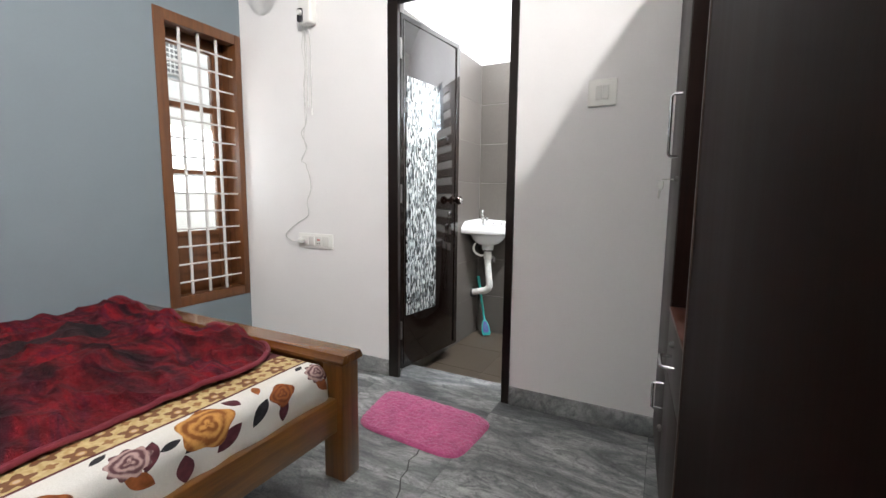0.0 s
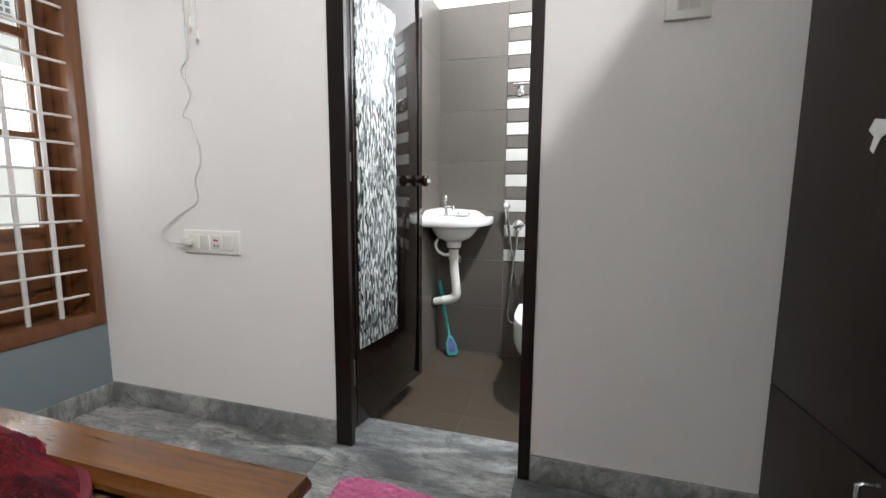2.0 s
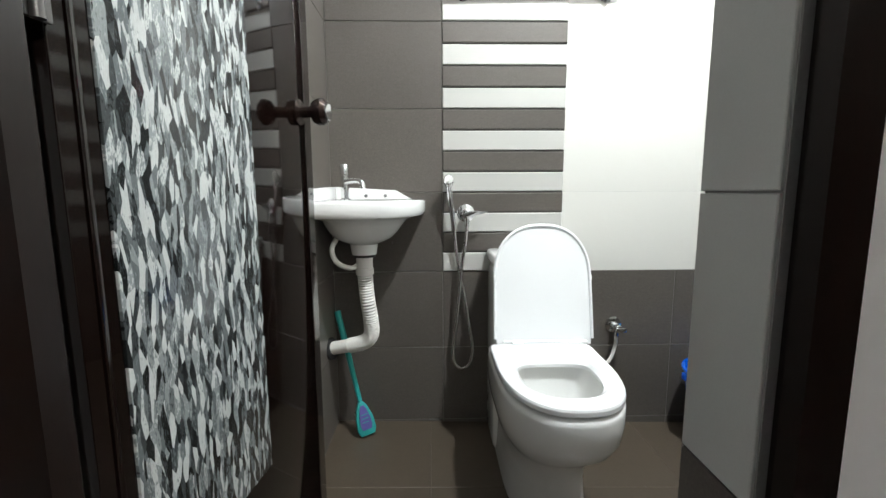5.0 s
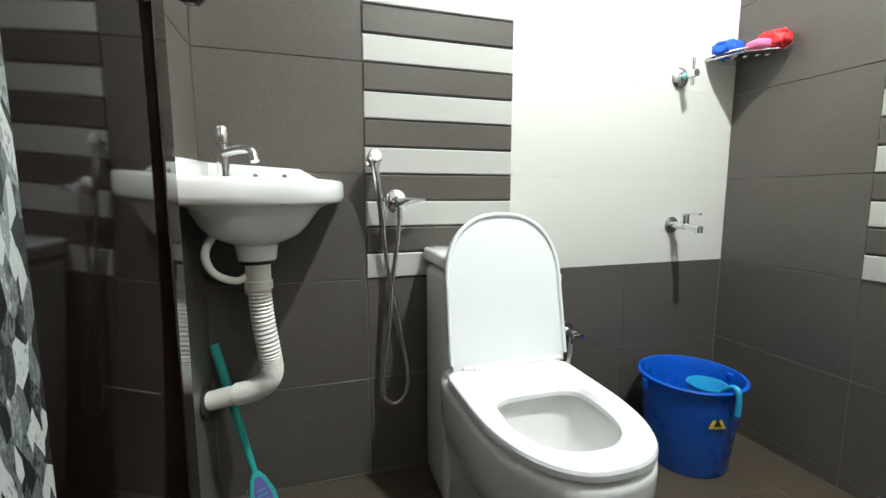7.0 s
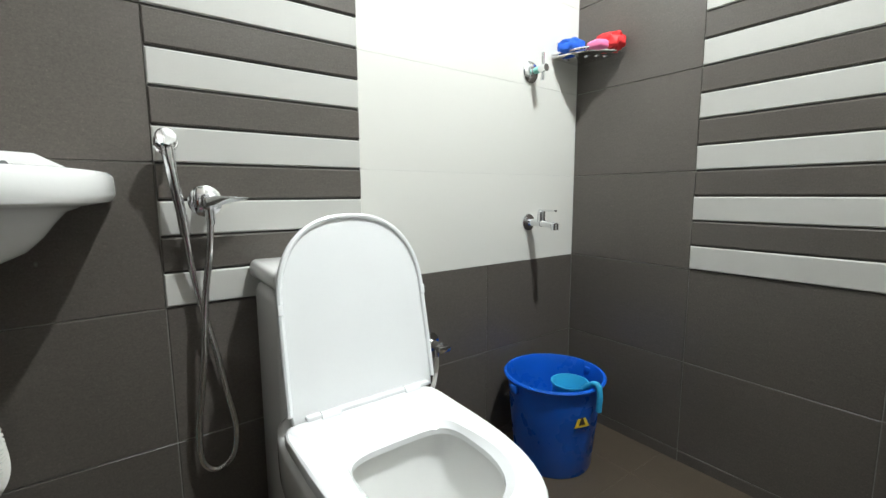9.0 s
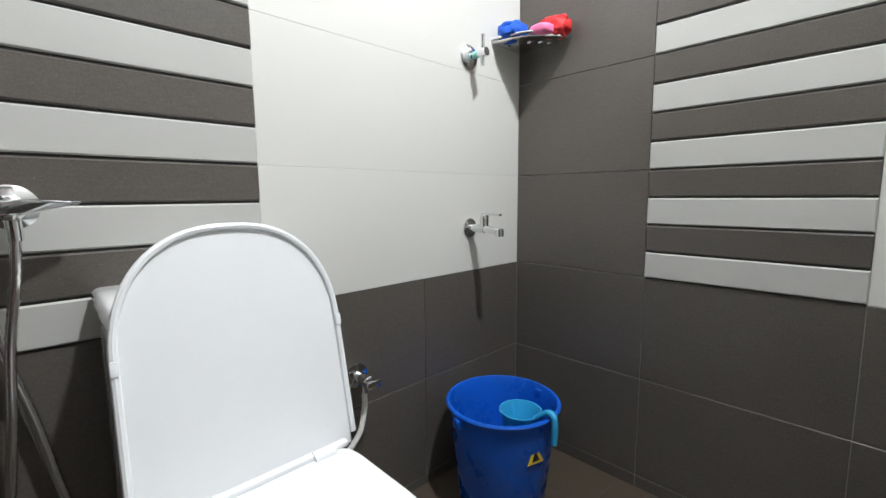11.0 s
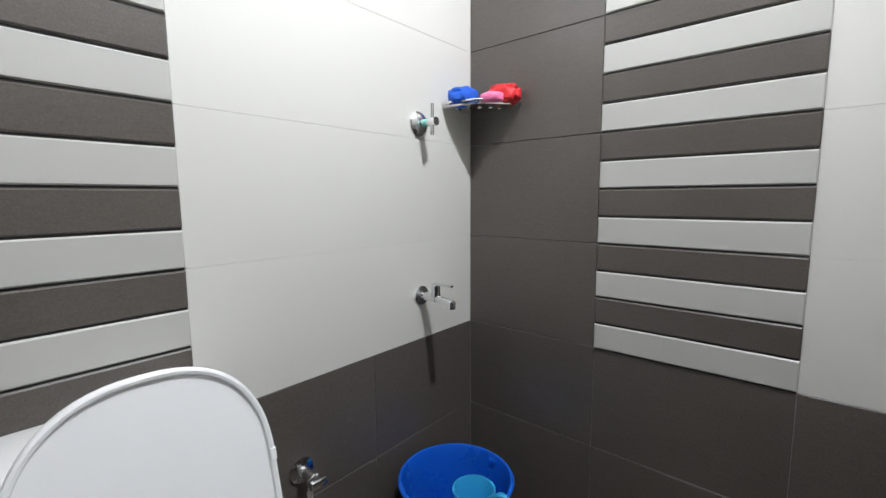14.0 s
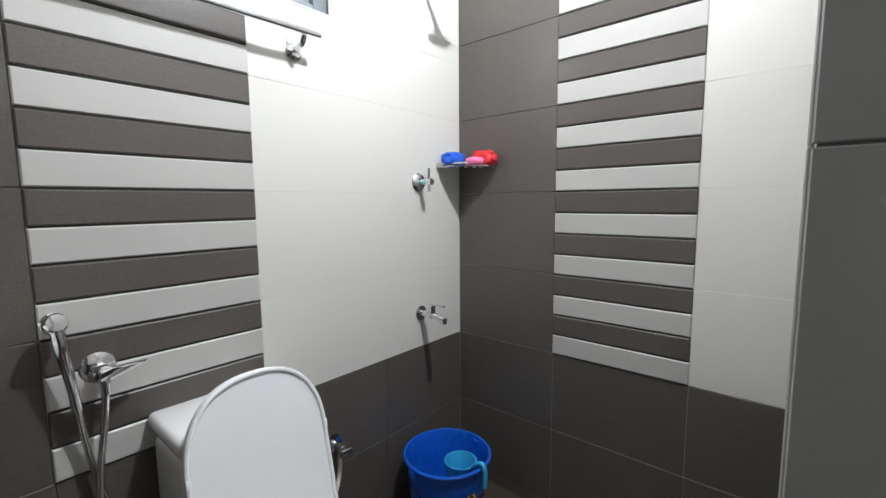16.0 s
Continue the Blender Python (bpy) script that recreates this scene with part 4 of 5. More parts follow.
hose = ((-0.808, 3.112, 0.760), (-0.800, 3.122, 0.68), (-0.786, 3.126, 0.59), (-0.768, 3.128, 0.50), (-0.752, 3.128, 0.40), (-0.738, 3.128, 0.31), (-0.748, 3.128, 0.245), (-0.780, 3.128, 0.222),
        (-0.808, 3.126, 0.250), (-0.812, 3.124, 0.32), (-0.800, 3.118, 0.42), (-0.790, 3.110, 0.52), (-0.782, 3.106, 0.62), (-0.768, 3.104, 0.72), (-0.762, 3.104, 0.785))
part("hose", tube(bmesh.new(), hose, 0.007, 10, 12, radius=lambda i, n: 0.0064 if i % 2 else 0.0074), STEEL, hs, "ribbed steel hose")
cock = thing("shower_cock", (-0.764, BY1, 0.82), "chrome stop cock with lever beside the hand shower", "valve")
part("flange", lathe(bmesh.new(), ((0.033, 0), (0.033, 0.005), (0.018, 0.012)), (-0.764, BY1, 0.822), (0, -1, 0), 28), CHROME, cock)
part("body", lathe(bmesh.new(), ((0.015, 0), (0.015, 0.045), (0.018, 0.047), (0.018, 0.062), (0.012, 0.066)), (-0.764, BY1 - 0.005, 0.822), (0, -1, 0), 24), CHROME, cock)
bm = prism(bmesh.new(), ((-0.012, -0.010), (0.012, -0.010), (0.075, 0.004), (0.078, 0.008), (0.012, 0.012), (-0.012, 0.010)), 1, -0.006, 0.006, 0.003)
bm.transform(Matrix.Translation((-0.764, 3.080, 0.822)) @ pose(0, 0, 0, 0, 0, 12))
part("lever", bm, CHROME, cock)
part("outlet", tube(bmesh.new(), ((-0.763, 3.104, 0.815), (-0.762, 3.104, 0.775)), 0.0095, 12, smoothed=False), CHROME, cock)

# towel rail
rail = thing("towel_rail", (-0.51, BY1, 1.60), "chrome towel rail under the ventilator window", "towel rail")
part("rod", tube(bmesh.new(), ((-0.806, 3.085, 1.622), (-0.220, 3.085, 1.632)), 0.0085, 14, smoothed=False), CHROME, rail)
for x in (-0.776, -0.268):
    br = part("bracket", lathe(bmesh.new(), ((0.024, 0), (0.024, 0.005), (0.014, 0.010), (0.010, 0.018)), (x, BY1, 1.588), (0, -1, 0), 24), CHROME, rail)
    part("arm", tube(bmesh.new(), ((x, 3.140, 1.592), (x, 3.105, 1.600), (x, 3.088, 1.622)), 0.009, 10), CHROME, br)
    part("plate", boxed(x - 0.018, x + 0.018, BY1 - 0.006, BY1 - 0.001, 1.588, 1.628, 0.002), CHROME, br)

# shower valve, overhead shower, bib tap
sv = thing("shower_valve", (0.237, BY1, 1.242), "chrome concealed shower valve with cross handle", "valve")
part("flange", lathe(bmesh.new(), ((0.036, 0), (0.036, 0.004), (0.028, 0.012), (0.014, 0.016)), (0.237, BY1, 1.242), (0, -1, 0), 32), CHROME, sv)
part("stem", tube(bmesh.new(), ((0.237, 3.138, 1.242), (0.235, 3.092, 1.242)), 0.0095, 14, smoothed=False), CHROME, sv)
part("tape", tube(bmesh.new(), ((0.237, 3.128, 1.242), (0.236, 3.108, 1.242)), 0.0105, 14, smoothed=False), plain("aqua_tape", (0.25, 0.62, 0.55), 0.5), sv, "aqua plastic sleeve")
part("handle", tube(bmesh.new(), ((0.235, 3.094, 1.205), (0.235, 3.094, 1.292)), 0.0055, 12, smoothed=False), CHROME, sv)
part("hub", lathe(bmesh.new(), ((0.012, -0.012), (0.013, 0), (0.012, 0.012)), (0.235, 3.090, 1.242), (0, -1, 0), 16), CHROME, sv)
os_ = thing("overhead_shower", (0.237, BY1, 1.99), "chrome overhead shower on a short arm", "shower")
part("flange", lathe(bmesh.new(), ((0.028, 0), (0.028, 0.004), (0.014, 0.010)), (0.237, BY1, 1.99), (0, -1, 0), 24), CHROME, os_)
part("arm", tube(bmesh.new(), ((0.237, 3.145, 1.99), (0.245, 3.06, 1.985), (0.27, 2.985, 1.935)), 0.009, 12), CHROME, os_)
part("rose", lathe(bmesh.new(), ((0.012, 0), (0.016, 0.02), (0.050, 0.034), (0.052, 0.044), (0.046, 0.046)), (0.266, 2.990, 1.945), (0.15, -0.45, -0.88), 28), CHROME, os_)
bt = thing("bib_tap", (0.240, BY1, 0.735), "chrome bib tap above the bucket", "faucet")
part("flange", lathe(bmesh.new(), ((0.029, 0), (0.029, 0.004), (0.014, 0.010)), (0.240, BY1, 0.735), (0, -1, 0), 28), CHROME, bt)
part("body", tube(bmesh.new(), ((0.240, 3.142, 0.735), (0.238, 3.085, 0.735)), 0.013, 16, smoothed=False), CHROME, bt)
part("spout", tube(bmesh.new(), ((0.238, 3.09, 0.735), (0.234, 3.055, 0.733), (0.228, 3.016, 0.729)), 0.0115, 14), CHROME, bt)
part("nozzle", lathe(bmesh.new(), ((0.0125, 0), (0.0125, 0.020), (0.009, 0.021)), (0.228, 3.022, 0.736), (0, 0, -1), 16), CHROME, bt)
part("cartridge", lathe(bmesh.new(), ((0.013, 0), (0.013, 0.036), (0.010, 0.039)), (0.238, 3.088, 0.738), seg=20), CHROME, bt)
part("lever", boxed(0.230, 0.243, 3.025, 3.095, 0.775, 0.781, 0.002), CHROME, bt)

# bucket and mug
bx, by = 0.170, 2.960
bz = bath_floor_z(bx) + 0.002
bucket = thing("bucket", (bx, by, bz), "blue plastic bucket on the bathroom floor", "bucket")
H = 0.293
part("body", lathe(bmesh.new(), ((0.112, 0.012), (0.112, 0.0), (0.118, 0.0), (0.122, 0.010), (0.147, H - 0.03), (0.149, H - 0.012), (0.158, H - 0.010), (0.160, H - 0.004), (0.157, H), (0.150, H), (0.147, H - 0.008), (0.142, H - 0.03), (0.117, 0.014)), (bx, by, bz), seg=56), BLUE, bucket, angle=30)
hd = [(bx + 0.160 * math.cos(a), by + 0.160 * math.sin(a), bz + H - 0.025 - 0.110 * math.sin(a + 0.17)) for a in [math.pi * k / 16 - 0.17 for k in range(17)]]
part("handle", tube(bmesh.new(), hd[::1], 0.0028, 6), STEEL, bucket, "thin wire handle hanging down")
for a in (-0.17, math.pi - 0.17):
    part("ear", boxed(bx + 0.152 * math.cos(a) - 0.012, bx + 0.152 * math.cos(a) + 0.012, by + 0.152 * math.sin(a) - 0.012, by + 0.152 * math.sin(a) + 0.012, bz + H - 0.04, bz + H - 0.013, 0.004), BLUE, bucket)
la = math.radians(-105)
q = Matrix.Translation((bx + 0.1388 * math.cos(la), by + 0.1388 * math.sin(la), bz + 0.196)) @ pose(0, 0, 0, 0, 0, math.degrees(la) + 90) @ pose(0, 0, 0, -6)
bm = prism(bmesh.new(), ((-0.027, -0.020), (0.027, -0.020), (0.005, 0.022), (-0.005, 0.022)), 1, -0.0026, 0.0005, 0.001)
bm.transform(q)
lab = part("warning_label", bm, YELLOW, bucket, "yellow triangular warning label")
bm = prism(bmesh.new(), ((-0.012, -0.013), (0.012, -0.013), (0.002, 0.009), (-0.002, 0.009)), 1, -0.0034, -0.0024)
bm.transform(q)
part("symbol", bm, BLACK, lab)

mx, my, mz = bx + 0.002, by - 0.060, bz + H - 0.108
mug = thing("mug", (mx, my, mz), "light blue plastic bath mug hanging in the bucket", "mug")
part("cup", lathe(bmesh.new(), ((0.043, 0.004), (0.043, 0.0), (0.047, 0.004), (0.054, 0.090), (0.058, 0.092), (0.058, 0.096), (0.054, 0.096), (0.051, 0.088), (0.043, 0.006)), (mx, my, mz), seg=40), LIGHT_BLUE, mug, angle=30)
hv = Vector((-0.08, -0.997, 0)).normalized()
hp = [Vector((mx, my, mz)) + hv * r + Vector((0, 0, z)) for r, z in ((0.052, 0.090), (0.070, 0.106), (0.092, 0.122), (0.108, 0.118), (0.113, 0.090), (0.111, 0.045))]
part("handle", tube(bmesh.new(), hp, 0.0085, 10), LIGHT_BLUE, mug)

# corner soap shelf
sh = thing("soap_shelf", (BX1, BY1, 1.30), "steel corner soap shelf", "shelf")
pts = [(BX1 - 0.002, BY1 - 0.002)] + [(BX1 - 0.002 - 0.145 * math.cos(a), BY1 - 0.002 - 0.190 * math.sin(a)) for a in [math.pi / 2 * k / 16 for k in range(17)]]
bm = prism(bmesh.new(), pts, 2, 1.303, 1.308)
part("tray", bm, STEEL, sh)
part("rim", tube(bmesh.new(), [(x, y, 1.316) for x, y in pts[1:]], 0.0045, 8, smoothed=False), STEEL, sh)
for i in range(5):
    a = math.pi / 2 * (i + 0.5) / 5
    part("boss", lathe(bmesh.new(), ((0.013, 0), (0.010, 0.003), (0.003, 0.004)), (BX1 - 0.095 * math.cos(a), BY1 - 0.13 * math.sin(a), 1.303), (0, 0, -1), 14), CHROME, sh)


def lump(name, at, size, material, label, category, rough=0.12, seed=0.0):
    bm = bmesh.new()
    bmesh.ops.create_icosphere(bm, subdivisions=4, radius=1.0)
    for v in bm.verts:
        k = 1 + rough * noise.noise(v.co * 2.3 + Vector((seed, 0, 0))) + rough * 0.4 * noise.noise(v.co * 7 + Vector((0, seed, 0)))
        c = v.co * k
        v.co = Vector((math.copysign(abs(c.x) ** 0.8, c.x) * size[0], math.copysign(abs(c.y) ** 0.8, c.y) * size[1], math.copysign(abs(c.z) ** 0.7, c.z) * size[2])) + Vector(at)
    return solid(name, bm, material, label, category)


lump("scrubber", (0.385, 3.098, 1.332), (0.047, 0.040, 0.030), BLUE_CLOTH, "blue nylon scrubber on the soap shelf", "scrubber", 0.25, 3.0)
lump("soap_bar", (0.415, 3.010, 1.322), (0.040, 0.036, 0.018), PINK_SOAP, "pink soap bar on the soap shelf", "soap", 0.05, 1.0)
lump("mesh_sponge", (0.448, 2.995, 1.334), (0.034, 0.052, 0.032), RED_SOAP, "red mesh sponge on the soap shelf", "sponge", 0.3, 7.0)
part("tab", boxed(0.462, 0.476, 2.952, 2.960, 1.318, 1.330, 0.003), TEAL, sh)

# lamp above the door
bl = thing("bulb_holder", (-0.17, 2.015, 2.48), "white batten holder with lit bulb above the bathroom door", "lamp")
part("holder", lathe(bmesh.new(), ((0.045, 0), (0.045, 0.012), (0.022, 0.03), (0.022, 0.06)), (-0.17, BY0 - 0.003, 2.48), (0, 1, 0.15), 24), SWITCH, bl)
part("bulb", lathe(bmesh.new(), ((0.014, 0), (0.030, 0.03), (0.033, 0.05), (0.020, 0.072), (0.004, 0.078)), (-0.17, BY0 + 0.055, 2.488), (0, 1, 0.15), 24), BULB_GLOW, bl)


# ---- bedroom things ----
bed = thing("bed", (-1.6, 0.1, FLOOR), "polished teak wooden bed", "bed")


def post(x0, x1, y0, y1, top):
    return boxed(x0, x1, y0, y1, FLOOR, top, 0.005)


part("post", post(-0.955, -0.868, 1.028, 1.113, 0.516), TEAK_Z, bed)
part("post", post(-2.350, -2.268, 1.028, 1.113, 0.516), TEAK_Z, bed)
part("post", post(-0.955, -0.868, -1.06, -0.975, 0.95), TEAK_Z, bed)
part("post", post(-2.350, -2.268, -1.06, -0.975, 0.95), TEAK_Z, bed)
bm = prism(bmesh.new(), ((1.016, 0.517), (1.016, 0.527), (1.024, 0.535), (1.026, 0.547), (1.112, 0.547), (1.116, 0.535), (1.124, 0.527), (1.124, 0.517)), 0, -2.362, -0.856, 0.002)
part("foot_cap", bm, TEAK_X, bed)
part("footboard", boxed(-2.268, -0.956, 1.050, 1.088, 0.27, 0.517, 0.003), TEAK_X, bed)
part("headboard", boxed(-2.268, -0.956, -1.04, -1.00, 0.27, 0.93, 0.004), TEAK_X, bed)
part("head_cap", boxed(-2.362, -0.856, -1.07, -0.965, 0.95, 0.985, 0.006), TEAK_X, bed)
part("side_rail", boxed(-0.928, -0.892, -0.974, 1.027, 0.272, 0.392, 0.004), TEAK, bed)
part("side_rail", boxed(-2.330, -2.294, -0.974, 1.027, 0.272, 0.392, 0.004), TEAK, bed)
part("base_board", boxed(-2.293, -0.929, -0.97, 1.027, 0.355, 0.380), TEAK_X, bed)
part("bracket", boxed(-0.990, -0.957, 0.99, 1.027, 0.245, 0.271, 0.003), BLACK, bed)

# mattress under the flowered sheet
bm = bmesh.new()
nx, ny = 72, 90


def mattress_point(s, v):
    """s runs over the top and down the visible side; v along y."""
    y = -0.962 + 2.0 * v
    rr = 0.050
    end = max(0.0, (y - (1.038 - 0.06)) / 0.06)
    inset = 0.05 * (1 - math.sqrt(max(0.0, 1 - min(1.0, end) ** 2)))
    ex = EDGE_X + 0.012 - inset
    flat, arc, drop = ex - rr + 2.355, rr * math.pi / 2, TOP_Z - rr - 0.380
    d = s * (flat + arc + drop)
    if d < flat:
        x, z = -2.355 + d, TOP_Z
    elif d < flat + arc:
        a = (d - flat) / rr
        x, z = ex - rr + rr * math.sin(a), TOP_Z - rr + rr * math.cos(a)
    else:
        x, z = ex, TOP_Z - rr - (d - flat - arc)
    q = Vector((x, y, z))
    k = noise.noise(q * 5.0) * 0.005 + noise.noise(Vector((x * 22, y * 5, z * 22))) * 0.0025
    hem = max(0.0, (0.42 - z) / 0.04)
    x += k + hem * 0.006 * math.sin(y * 34 + 2 * math.sin(y * 11))
    z += k - 0.030 * min(1.0, end) ** 2 * (1 if z > 0.45 else 0)
    return (x, y, z)


svals = [i / 30 * 0.84 for i in range(30)] + [0.84 + 0.16 * i / 42 for i in range(43)]
grid = [[bm.verts.new(mattress_point(s, j / ny)) for s in svals] for j in range(ny + 1)]
for j in range(ny):
    for i in range(len(svals) - 1):
        bm.faces.new((grid[j][i], grid[j][i + 1], grid[j + 1][i + 1], grid[j + 1][i]))
bottom = [[bm.verts.new((g.co.x, g.co.y, 0.380)) for g in (row[0], row[-1])] for row in (grid[0], grid[-1])]
bm.faces.new([*grid[-1], bottom[1][1], bottom[1][0]])
bm.faces.new([*grid[0], bottom[0][1], bottom[0][0]])
mattress = thing("mattress", (-1.65, 0.04, 0.38), "mattress in a white cotton sheet printed with brown roses", "mattress")
part("sheet", bm, SHEET, mattress, "white cotton sheet with brown rose print and beige border")
part("core", boxed(-2.34, EDGE_X - 0.045, -0.95, 0.97, 0.381, TOP_Z - 0.020, 0.02), PVC, mattress)

# blanket
BX_E, BY_N, BR = -1.085, 1.040, 0.25
ncol, nrow = 100, 170
bm = bmesh.new()


def blanket_edge(y):
    dy = max(0.0, y - (BY_N - BR))
    return BX_E + 0.012 * math.sin(y * 9) - (BR - math.sqrt(max(0.0, BR * BR - dy * dy)))


def blanket_z(x, y):
    w = noise.noise(Vector((x * 2.0, y * 2.0, 7.0))) * 0.6
    fold = noise.noise(Vector((x * 3.4 + w, y * 8.0 + x * 2.5 + w, 0.3))) * 0.034 + noise.noise(Vector((x * 8 + w, y * 15 + x * 5, 4.0))) * 0.016
    fold += abs(noise.noise(Vector((x * 3 + y * 2.0, y * 4.5 + x, 9.0)))) * 0.030
    ridge = 1 - abs(noise.noise(Vector((x * 2.6 + y * 1.6 + w * 0.5, y * 4.2 - x * 1.4, 12.0))))
    crease = 1 - abs(noise.noise(Vector((x * 5.0 - y * 2.0, y * 7.0 + x * 3.0 + w, 21.0))))
    fold += ridge ** 8 * 0.028 + crease ** 10 * 0.012
    fold *= min(1.0, 0.25 + (blanket_edge(y) - x) / 0.10) if x > blanket_edge(y) - 0.10 else 1.0
    peak = 0.055 * math.exp(-((x + 2.22) ** 2 / 0.03 + (y - 1.0) ** 2 / 0.02))
    return TOP_Z + 0.012 + max(-0.004, fold) + peak


rows_ = []
for j in range(nrow + 1):
    y = -0.93 + (BY_N + 0.93) * (1 - (1 - j / nrow) ** 1.9)
    xe = blanket_edge(y)
    row = []
    for i in range(ncol + 1):
        x = -2.352 + (xe + 2.352) * i / ncol
        row.append(bm.verts.new((x, y, blanket_z(x, y))))
    rows_.append(row)
for j in range(nrow):
    for i in range(ncol):
        bm.faces.new((rows_[j][i], rows_[j][i + 1], rows_[j + 1][i + 1], rows_[j + 1][i]))
blanket = thing("blanket", (-1.7, 0.1, TOP_Z), "deep red plush blanket spread on the bed", "blanket")
edge = [rows_[j][ncol].co.copy() for j in range(nrow + 1)] + [rows_[nrow][i].co.copy() for i in range(ncol - 1, -1, -3)]
cloth = part("cloth", bm, BLANKET, blanket, angle=80)
mod = cloth.modifiers.new("thickness", "SOLIDIFY")
mod.thickness, mod.offset = 0.010, -1.0
part("piping", tube(bmesh.new(), edge, 0.0085, 8, smoothed=False), BLANKET_EDGE, blanket, "maroon piped edge")

# pink door mat
bm = bmesh.new()
cs = ((-1.150, 1.715), (-0.548, 1.668), (-0.572, 1.310), (-1.085, 1.350))
mn = 110
mat_rows = []
for j in range(mn + 1):
    row = []
    for i in range(mn + 1):
        u, v = i / mn, j / mn
        a, b = 2 * u - 1, 2 * v - 1
        # round the corners
        k = 6.0
        s = max(abs(a), abs(b)) / max(1e-6, (abs(a) ** k + abs(b) ** k) ** (1 / k))
        a, b = a * s, b * s
        u2, v2 = (a + 1) / 2, (b + 1) / 2
        p = (Vector(cs[0]) * (1 - u2) + Vector(cs[1]) * u2) * (1 - v2) + (Vector(cs[3]) * (1 - u2) + Vector(cs[2]) * u2) * v2
        e = 1 - max(abs(2 * u - 1), abs(2 * v - 1))
        h = 0.014 * min(1.0, e * 14) ** 0.5
        tuft = noise.noise(Vector((p.x * 60, p.y * 60, 1))) * 0.0045 + noise.noise(Vector((p.x * 150, p.y * 150, 5))) * 0.003
        row.append(bm.verts.new((p.x, p.y, FLOOR + 0.001 + max(0.0, h + (tuft if e > 0 else 0)))))
    mat_rows.append(row)
for j in range(mn):
    for i in range(mn):
        bm.faces.new((mat_rows[j][i], mat_rows[j][i + 1], mat_rows[j + 1][i + 1], mat_rows[j + 1][i]))
solid("door_mat", bm, MAT_PINK, "pink fluffy door mat on the marble floor", "mat")


# ---- wardrobe: local x is depth, local y runs back to the wall ----
WM = pose(0.073, 1.862, FLOOR, 0, 0, 3.3)
wardrobe = thing("wardrobe", WM, "tall dark brown laminate wardrobe with open niche", "wardrobe")
D, WH, END = 0.52, 1.93, -2.32
NA, NB, LEDGE = -0.420, -0.850, 0.658


def wpart(name, x0, x1, y0, y1, z0, z1, material=LAMINATE, parent=None, label="", bevel=0.0015):
    bm = boxed(x0, x1, y0, y1, z0, z1, bevel)
    bm.transform(WM)
    return part(name, bm, material, parent or wardrobe, label)


def wtube(name, pts, r, material, parent, label="", seg=10):
    bm = tube(bmesh.new(), pts, r, seg, smoothed=False)
    bm.transform(WM)
    return part(name, bm, material, parent, label)


def handle(parent, y0, z0, y1, z1, x=0.0, r=0.005):
    """A bent round bar standing off the front."""
    wtube("handle", ((x + 0.002, y0, z0), (x - 0.026, y0, z0), (x - 0.032, y0 + (y1 - y0) * 0.04, z0 + (z1 - z0) * 0.04), (x - 0.032, y1 - (y1 - y0) * 0.04, z1 - (z1 - z0) * 0.04), (x - 0.026, y1, z1), (x + 0.002, y1, z1)), r, CHROME, parent, "bent steel bar handle")


def lock(parent, y, z, x=0.0, key=True, size=1.0):
    bm = lathe(bmesh.new(), ((0.010, 0), (0.010, 0.006), (0.006, 0.012)), (x, y, z), (-1, 0, 0), 16)
    bm.transform(WM)
    l = part("lock", bm, HINGE, parent)
    if key:
        wtube("key_shank", ((x - 0.010, y, z), (x - 0.045, y, z)), 0.002, KEY_METAL, l, seg=6)
        bm = prism(bmesh.new(), ((-0.012, 0.0), (0.012, 0.0), (0.015, -0.020), (0.004, -0.030), (0.003, -0.052), (-0.004, -0.058), (-0.006, -0.030), (-0.015, -0.020)), 0, -0.0012, 0.0012)
        bm.transform(WM @ Matrix.Translation((x - 0.046, y + 0.004, z - 0.004)) @ pose(0, 0, 0, 12, 0, 30) @ Matrix.Scale(size, 4))
        part("key", bm, KEY_METAL, l, "small steel key hanging on its ring")


wpart("carcass_side", 0.020, D, -0.020, 0.0, 0.0, WH)
wpart("partition", 0.004, D, NA, NA + 0.018, 0.70, WH)
wpart("partition", 0.0, D, NB - 0.018, NB, 0.70, WH)
wpart("top", -0.004, D, END, 0.0, WH, WH + 0.022)
wpart("back", D - 0.012, D, END, 0.0, 0.0, WH)
wpart("end_panel", 0.0, D, END - 0.018, END, 0.0, WH)
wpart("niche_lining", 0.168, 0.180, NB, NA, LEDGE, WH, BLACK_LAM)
wpart("niche_side", 0.003, 0.167, NA - 0.004, NA - 0.0005, LEDGE + 0.001, WH, NICHE_WOOD, bevel=0.0)
ledge = wpart("ledge", -0.002, 0.167, NB + 0.001, NA - 0.001, LEDGE - 0.012, LEDGE, LEDGE_WOOD)
door = wpart("door", 0.0, 0.019, NA + 0.0015, -0.001, 0.420, WH - 0.002, material=LIT_LAMINATE, bevel=0.001)
handle(door, -0.338, 1.320, -0.342, 1.126)
lock(door, -0.365, 1.053)
drawer = wpart("drawer", 0.0, 0.019, NB + 0.0015, NA, 0.466, LEDGE - 0.014, material=LIT_LAMINATE, bevel=0.001)
handle(drawer, -0.585, 0.552, -0.695, 0.556)
lock(drawer, -0.620, 0.596, key=False)
low = wpart("lower_door", 0.0, 0.019, NA + 0.0015, -0.001, 0.062, 0.417, material=LIT_LAMINATE, bevel=0.001)
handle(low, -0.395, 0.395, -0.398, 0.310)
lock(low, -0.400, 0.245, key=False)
wpart("lower_door", 0.0, 0.019, NB + 0.0015, NA, 0.062, 0.463, material=LIT_LAMINATE, bevel=0.001)
